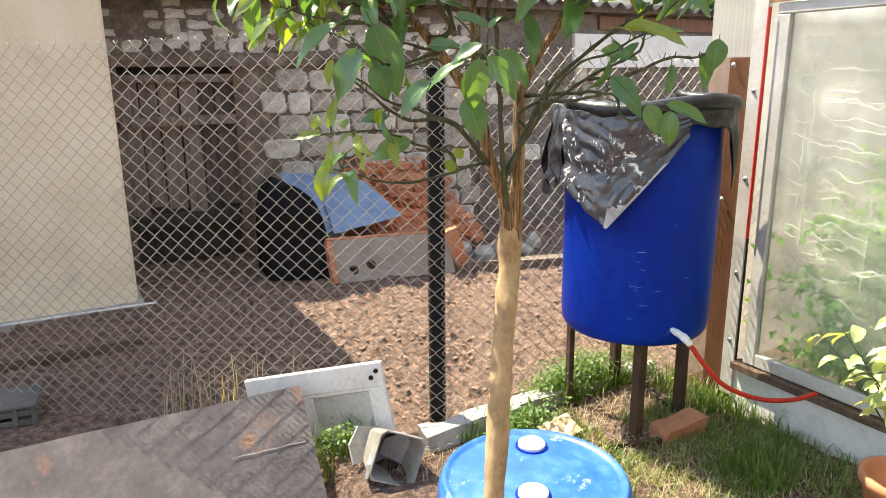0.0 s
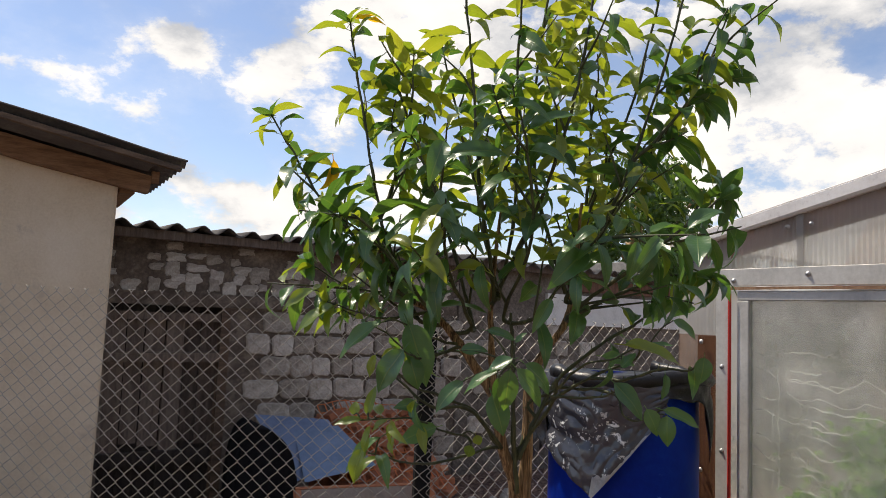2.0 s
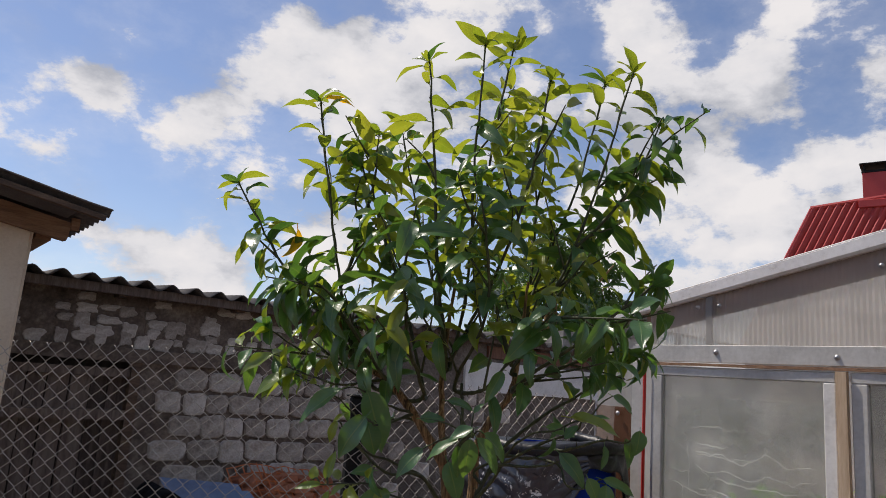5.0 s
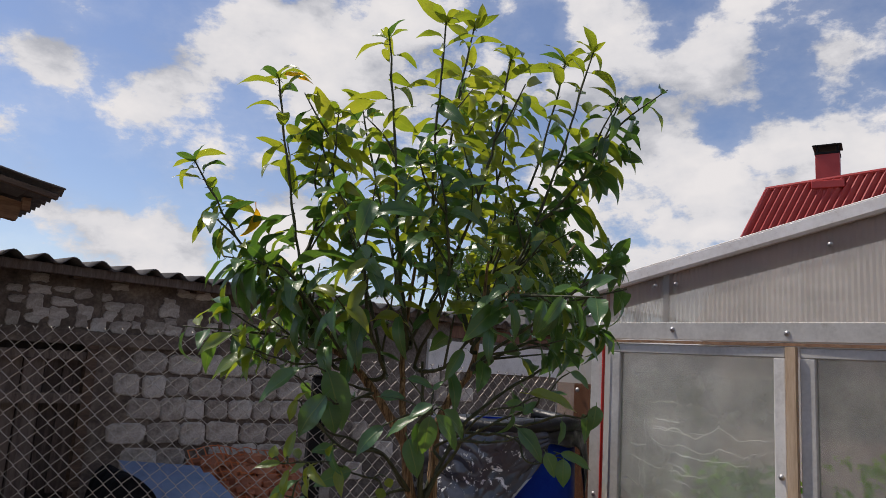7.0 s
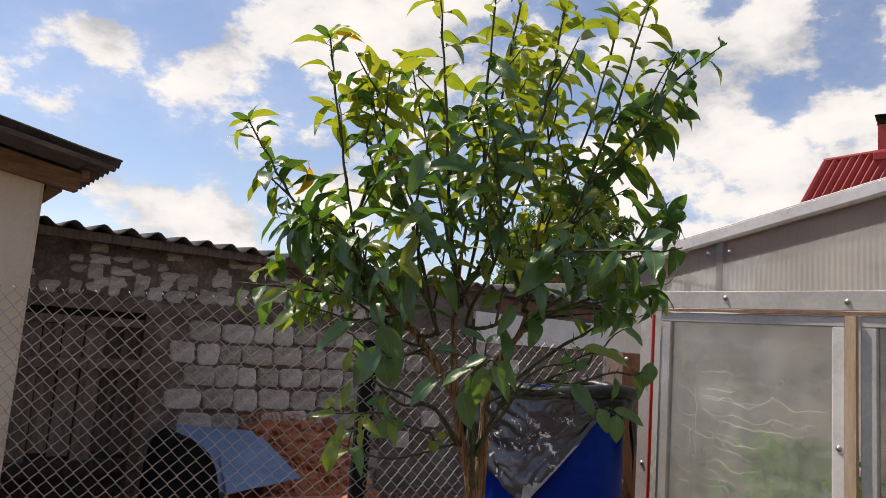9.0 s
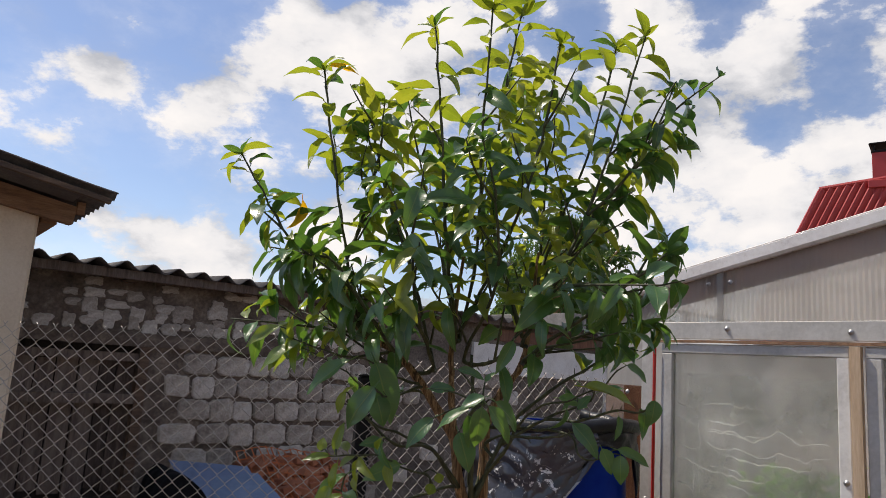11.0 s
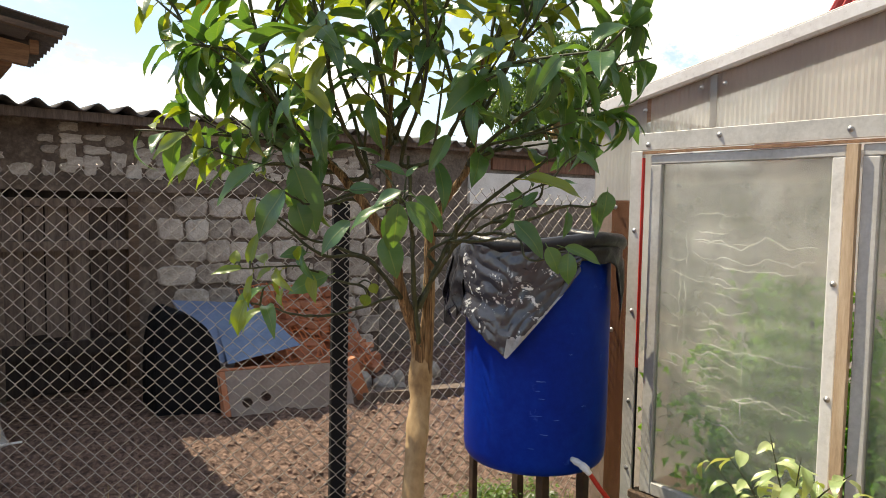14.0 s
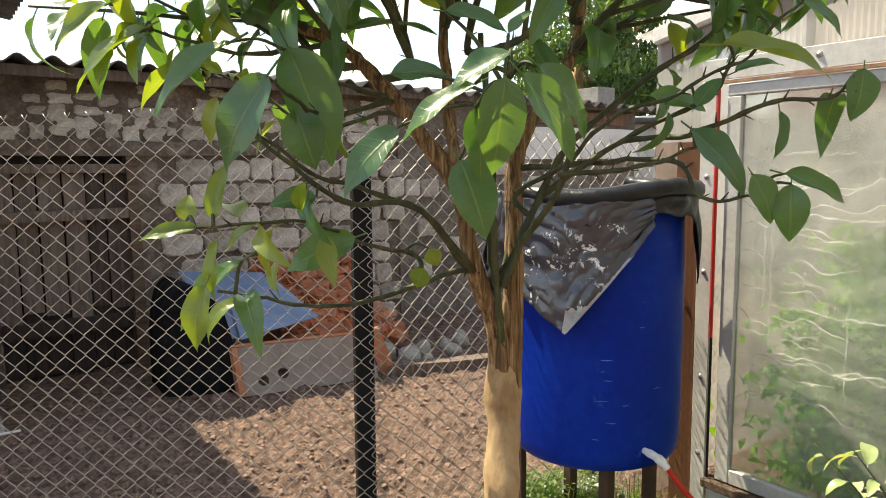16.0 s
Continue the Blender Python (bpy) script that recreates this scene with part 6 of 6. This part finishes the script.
    part("rim", box((-0.21, -0.012, 0.20), (0.215, 0.22, 0.215), 0.003), SLATE, crate).matrix_basis = pose(-0.66, 2.99, -0.135, 0, 0, -8)


BLUE_SHEET = material("blue-grey painted metal", [(0.10, 0.14, 0.22), (0.16, 0.22, 0.34), (0.22, 0.29, 0.42)], 0.5, 4, 0.1, fine=30, metal=0.2)
PALE_SHEET = material("pale blue painted metal", [(0.10, 0.155, 0.25), (0.155, 0.225, 0.34), (0.25, 0.32, 0.43)], 0.45, 4, 0.1, fine=30, metal=0.2)
ORANGE_CORD = material("orange plastic cord", [(0.50, 0.12, 0.03), (0.66, 0.20, 0.06)], 0.5, 9, 0.0)
DIRTY = material("dirty grey plastic", [(0.16, 0.14, 0.115), (0.30, 0.275, 0.235), (0.44, 0.41, 0.36)], 0.6, 8, 0.3, fine=45, spread=0.2)
SCRAP = material("grey painted scrap board", [(0.11, 0.098, 0.102), (0.185, 0.165, 0.168), (0.31, 0.27, 0.265)], 0.6, 5, 0.25, fine=36, spread=0.2, stain=((0.46, 0.24, 0.16), 3.4, 0.57))
pen_clutter()

# ---- scrap by the fence ----


def scrap():
    # board: top edge along the fence, foot towards the viewer
    tr, tl, foot = Vector((0.472, 2.167, 0.258)), Vector((-0.553, 2.47, 0.127)), Vector((-0.02, -0.318, -0.306))
    board = thing("scrap_board", "grey painted scrap board with rusty stains leaning on the fence", "board", (0.2, 2.0, 0))
    tl = tr + (tl - tr) * 1.25
    hole = (0.22, 0.33)
    nu, nv = 90, 28
    bm = bmesh.new()
    wide = (tl - tr).length
    tall = foot.length * 1.12

    def at(i, j):
        u, v = i / nu, j / nv
        q = Vector(((u * wide) - hole[0], (v * tall) - hole[1] * 0.5, 0))
        if q.length < 0.020:
            q = (q.normalized() if q.length > 1e-5 else Vector((1, 0, 0))) * 0.020
            u, v = (q.x + hole[0]) / wide, (q.y + hole[1] * 0.5) / tall
        return tr + (tl - tr) * u + foot * 1.12 * v + Vector((0, 0, 0.004 * noise.noise((u * 6, v * 3, 0))))
    grid = [[bm.verts.new(at(i, j)) for j in range(nv + 1)] for i in range(nu + 1)]
    for i in range(nu):
        for j in range(nv):
            c = Vector(((i + 0.5) / nu * wide - hole[0], (j + 0.5) / nv * tall - hole[1] * 0.5, 0))
            if c.length > 0.016:
                bm.faces.new((grid[i][j], grid[i][j + 1], grid[i + 1][j + 1], grid[i + 1][j]))
    bmesh.ops.solidify(bm, geom=bm.faces[:], thickness=0.012)
    part("panel", bm, SCRAP, board)
    seam = [tr + (tl - tr) * (0.02 + 0.20 * k / 20) + foot * (0.50 + 0.003 * math.sin(k)) + Vector((0, -0.003, 0.003)) for k in range(21)]
    part("seam", tube(bmesh.new(), seam, 0.0012, 4), CONCRETE, board, "pale seam across the board")
    # white panel with an opening
    panel = thing("white_panel", "white-painted door panel with a recessed field leaning on the fence", "panel", (0.6, 2.2, 0))
    along, up = Vector((0.79, -0.61, 0)).normalized(), Vector((0.06, 0.08, 0.995)).normalized()
    m = Matrix(((*along, 0), (*up.cross(along).normalized(), 0), (*up, 0), (0, 0, 0, 1))).transposed()
    m = Matrix.Translation((0.345, 2.365, -0.052)) @ m @ pose(0, 0, 0, 0, -11, 0)
    lift = 0.075
    part("top_rail", box((0.0, -0.012, 0.10 + lift), (0.585, 0.012, 0.20 + lift), 0.004, m), WHITE_PAINT, panel)
    part("stile", box((0.525, -0.012, -0.2 + lift), (0.585, 0.012, 0.10 + lift), 0.004, m), WHITE_PAINT, panel)
    part("stile", box((0.0, -0.012, -0.12 + lift), (0.26, 0.012, 0.10 + lift), 0.004, m), WHITE_PAINT, panel)
    part("inset", box((0.26, -0.002, -0.2 + lift), (0.525, 0.008, 0.10 + lift), 0.002, m), GREY_PAINT, panel, "recessed greyish inner panel")
    for lo, hi in (((0.26, -0.009, 0.086), (0.525, -0.002, 0.10)), ((0.511, -0.009, -0.2), (0.525, -0.002, 0.086)), ((0.26, -0.009, -0.2), (0.274, -0.002, 0.086))):
        part("moulding", box((lo[0], lo[1], lo[2] + lift), (hi[0], hi[1], hi[2] + lift), 0.002, m), WHITE_PAINT, panel)
    for x, z in ((0.56, 0.165), (0.535, 0.14)):
        part("screw_hole", lathe(bmesh.new(), [(0.010, 0.0), (0.010, 0.003), (0.001, 0.003)], (0, 0, 0), 12), POST_PAINT, panel).matrix_basis = m @ Matrix.Translation((x, -0.0135, z + lift)) @ pose(0, 0, 0, 90, 0, 0)
    # shards
    for k, (x, y, w, h, rz) in enumerate([(0.66, 1.93, 0.17, 0.12, 20), (0.74, 1.86, 0.15, 0.10, -35), (0.60, 1.80, 0.13, 0.08, 60)]):
        shard = thing("broken_slab", "broken piece of grey fibre-cement sheet", "rubble", (x, y, 0), group="broken slabs")
        bm = bmesh.new()
        pts = [(-w / 2, 0), (w * 0.4, -h * 0.3), (w / 2, h * 0.7), (0.0, h), (-w * 0.42, h * 0.6)]
        f = bm.faces.new([bm.verts.new((a, 0, b)) for a, b in pts])
        g = bmesh.ops.extrude_face_region(bm, geom=[f])
        bmesh.ops.translate(bm, verts=[v for v in g["geom"] if isinstance(v, bmesh.types.BMVert)], vec=(0, 0.012, 0))
        part("slab", bm, CONCRETE, shard).matrix_basis = pose(x, y, 0.02, -32 + 20 * k, 12 * k, rz)
    pot = thing("plastic_pot", "dirty grey square plastic pot lying on its side", "pot", (0.72, 1.80, 0))
    bm = bmesh.new()
    rings = []
    for half, y in ((0.085, 0.0), (0.090, 0.0), (0.093, 0.012), (0.066, 0.185), (0.001, 0.186)):
        rings.append([bm.verts.new((half * a + 0.004 * noise.noise((a, b, y * 20)), y, half * b)) for a, b in ((-1, -0.8), (-0.8, -1), (0.8, -1), (1, -0.8), (1, 0.8), (0.8, 1), (-0.8, 1), (-1, 0.8))])
    inner = [[bm.verts.new((half * a, y, half * b)) for a, b in ((-1, -0.8), (-0.8, -1), (0.8, -1), (1, -0.8), (1, 0.8), (0.8, 1), (-0.8, 1), (-1, 0.8))] for half, y in ((0.061, 0.178), (0.001, 0.178))]
    for a, b in [*zip(rings, rings[1:]), (rings[0], inner[0]), (inner[0], inner[1])]:
        for k in range(8):
            bm.faces.new((a[k], a[(k + 1) % 8], b[(k + 1) % 8], b[k]))
    bmesh.ops.recalc_face_normals(bm, faces=bm.faces[:])
    part("vessel", bm, DIRTY, pot).matrix_basis = pose(0.69, 1.75, 0.085, -16, 24, -12)
    bit = thing("cardboard_scrap", "tan torn scrap of cardboard on the grass", "scrap", (1.38, 1.68, 0))
    part("sheet", surface(lambda u, v: (1.30 + 0.17 * u, 1.62 + 0.11 * v + 0.03 * u, 0.03 + 0.02 * noise.noise((u * 3, v * 3, 0)) + 0.025 * v), 6, 5, 0.003), RAW_WOOD, bit)
    # kerb stones below the right fence
    x = 0.88
    for k, w in enumerate((0.20, 0.27, 0.30, 0.28, 0.32)):
        tagged(part("kerb_stone", rough_box((x, 1.86 + 0.028 * k, -0.05), (x + w - 0.02, 1.95 + 0.028 * k, 0.075 - 0.012 * k), 3, 0.02, k), CONCRETE), "rough concrete kerb stone under the fence", "kerb stone", group="kerb stones")
        x += w
    for k, (x0, y0, x1, y1) in enumerate([(1.50, 1.52, 1.72, 1.44), (1.95, 1.62, 2.02, 2.0)]):
        tagged(part("timber_lath", tube(bmesh.new(), [(x0, y0, 0.012), (x1, y1, 0.015)], 0.014, 4), RUST), "dark rusty bar lying under the stand", "bar", group="bars under the stand")


scrap()

# ---- seedling in a pot ----


def seedling():
    random.seed(31)
    px, py = 1.93, 0.685
    pot = thing("flower_pot", "small terracotta pot standing by the greenhouse", "pot", (px, py, 0))
    part("vessel", lathe(bmesh.new(), [(0.001, -0.01), (0.08, -0.01), (0.115, 0.16), (0.125, 0.165), (0.125, 0.195), (0.108, 0.195), (0.104, 0.16), (0.001, 0.155)], (px, py, 0), 36), TERRACOTTA, pot, smooth=True)
    plant = thing("lemon_seedling", "small pale green potted lemon seedling", "plant", (px, py, 0.15))
    top = Vector((1.80, 0.66, 0.42))
    main = spline([(px, py, 0.15), (1.88, 0.675, 0.28), top, (1.76, 0.665, 0.52)], 6)
    part("stem", tube(bmesh.new(), main, [0.008 - 0.004 * k / len(main) for k in range(len(main))], 7), GREEN_BARK, plant, smooth=True)
    shapes = [mesh_of(lemon_leaf(*s), "leaf", PALE_LEAF, True) for s in ((0.105, 0.042, 1.3, 0.3), (0.09, 0.037, 0.9, 0.4), (0.118, 0.044, 1.6, 0.25))]
    ends = [(1.75, 0.93, 0.655), (1.72, 0.83, 0.69), (1.75, 0.71, 0.78), (1.72, 0.60, 0.74), (1.76, 0.48, 0.72), (1.78, 0.44, 0.66), (1.78, 0.60, 0.60), (1.75, 0.76, 0.58), (1.74, 0.68, 0.68)]
    for k, e in enumerate(ends):
        a = main[6 + (k * 2) % 11]
        mid = a.lerp(Vector(e), 0.5) + Vector((0, 0, 0.03))
        q = spline([a, mid, e], 5)
        part("shoot", tube(bmesh.new(), q, [0.0035 - 0.002 * j / len(q) for j in range(len(q))], 5), GREEN_BARK, plant, smooth=True)
        for j in range(9):
            f = 3 + j * (len(q) - 4) // 9
            d = (q[f + 1] - q[f]).normalized()
            turn = j * 2.4 + k
            out = d.orthogonal().normalized()
            out = out * math.cos(turn) + d.cross(out) * math.sin(turn)
            way = out + d * 0.6 + Vector((0, 0, rnd(-0.5, 0.2)))
            piece("leaf", shapes[(j + k) % 3], aim(q[f] + way.normalized() * 0.01, way, rnd(-30, 30), rnd(0.6, 0.95)), plant)


PALE_LEAF = leafy("pale variegated leaf", [(0.17, 0.26, 0.09), (0.28, 0.37, 0.16), (0.44, 0.49, 0.27), (0.60, 0.62, 0.42)], 0.22)
seedling()

# ---- small stuff on the ground ----


def clods():
    random.seed(41)
    base = bmesh.new()
    bmesh.ops.create_icosphere(base, subdivisions=1, radius=1)
    vs, fs = [v.co.copy() for v in base.verts], [[v.index for v in f.verts] for f in base.faces]
    base.free()
    verts, faces = [], []
    for _ in range(20000):
        x, y = rnd(-1.0, 3.8), rnd(2.05, 4.9)
        if x < 0.9 and y < 2.1 + (0.98 - x) * 0.77:
            continue
        if 1.3 < x < 2.3 and y > 4.0:
            continue
        s = 0.003 + 0.021 * random.random() ** 4
        turn = Euler((rnd(0, 6), rnd(0, 6), rnd(0, 6))).to_matrix()
        z = ground_height(x, y)
        k = len(verts)
        for v in vs:
            q = turn @ Vector((v.x, v.y * rnd(0.6, 1.1), v.z * 0.7)) * s * rnd(0.6, 1.3)
            verts.append((x + q.x, y + q.y, z + q.z * 0.55))
        faces += [[k + i for i in f] for f in fs]
    me = bpy.data.meshes.new("soil_clods")
    me.from_pydata(verts, [], faces)
    me.materials.append(CLOD)
    tagged(new("soil_clods", me), "loose dry clods of brown soil in the pen", "soil", kind="stuff")


clods()


def blades(name, label, mat, spots, count, tall, wide, lean, seed):
    """Thin bent blades: spots are (x, y, reach x, reach y)."""
    random.seed(seed)
    verts, faces = [], []
    areas = [sx * sy for _, _, sx, sy in spots]
    for _ in range(count):
        x0, y0, sx, sy = random.choices(spots, areas)[0]
        x, y = x0 + rnd(-sx, sx), y0 + rnd(-sy, sy)
        if (x - 0.88) ** 2 + (y - 1.2) ** 2 < 0.30 ** 2:
            continue
        if noise.noise((x * 4, y * 4, seed)) < -0.15 and random.random() < 0.7:
            continue
        h, a, w = tall * rnd(0.4, 1.15), rnd(0, 6.3), wide * rnd(0.6, 1.2)
        d = Vector((math.cos(a), math.sin(a), 0))
        s = Vector((-d.y, d.x, 0)) * w
        b = Vector((x, y, ground_height(x, y) - 0.004))
        l = lean * rnd(0.2, 1.3)
        m, t = b + d * h * l * 0.35 + Vector((0, 0, h * 0.6)), b + d * h * l + Vector((0, 0, h * (1 - 0.3 * l)))
        k = len(verts)
        verts += [tuple(p) for p in (b - s, b + s, m + s * 0.8, m - s * 0.8, t)]
        faces += [(k, k + 1, k + 2, k + 3), (k + 3, k + 2, k + 4)]
    me = bpy.data.meshes.new(name)
    me.from_pydata(verts, [], faces)
    me.materials.append(mat)
    return tagged(new(name, me), label, "grass", kind="stuff")


blades("lawn_grass", "patchy green grass by the greenhouse", GRASS, [(1.65, 0.9, 0.55, 0.55), (1.95, 1.35, 0.25, 0.35), (1.35, 1.6, 0.2, 0.25), (1.9, 0.2, 0.3, 0.4), (1.2, 0.6, 0.3, 0.6)], 15000, 0.07, 0.0022, 0.6, 51)
blades("grass_tufts", "taller grass tufts along the fence", GRASS, [(1.2, 1.82, 0.18, 0.08), (1.75, 2.0, 0.25, 0.1), (0.6, 2.08, 0.11, 0.10), (2.12, 1.55, 0.08, 0.3), (1.85, 1.12, 0.12, 0.12)], 2600, 0.14, 0.0026, 0.55, 52)
blades("dry_grass", "dry straw lying under the drum stand", STRAW, [(1.75, 1.62, 0.32, 0.25), (1.5, 1.35, 0.35, 0.25), (1.7, 0.9, 0.5, 0.5), (0.8, 1.82, 0.2, 0.12)], 4200, 0.06, 0.0014, 1.5, 53)
blades("dry_stalks", "tall dry grass stalks in front of the fence", STRAW, [(0.12, 2.66, 0.10, 0.05), (0.32, 2.56, 0.12, 0.05), (0.52, 2.42, 0.06, 0.05)], 90, 0.34, 0.0015, 0.3, 54)


def weeds():
    random.seed(61)
    bm = bmesh.new()
    for x0, y0, sx, sy, n, hh in ((1.80, 2.02, 0.18, 0.10, 1100, 0.15), (2.03, 1.93, 0.08, 0.16, 420, 0.16), (1.60, 1.98, 0.14, 0.09, 700, 0.13), (0.58, 2.06, 0.09, 0.07, 220, 0.10), (1.30, 1.80, 0.16, 0.08, 600, 0.09)):
        for _ in range(n):
            c = Vector((x0 + random.gauss(0, sx * 0.5), y0 + random.gauss(0, sy * 0.5), rnd(0.0, hh)))
            m = Matrix.Translation(c) @ Euler((rnd(-0.7, 0.7), rnd(-0.7, 0.7), rnd(0, 6.3))).to_matrix().to_4x4()
            s = rnd(0.007, 0.015)
            bm.faces.new([bm.verts.new(m @ Vector(p)) for p in ((-s, 0, 0), (0, -s * 0.6, 0.002), (s, 0, -0.002), (0, s * 0.6, 0.002))])
    tagged(part("weeds", bm, GRASS), "leafy green weeds along the fence foot", "weeds", kind="stuff")


weeds()
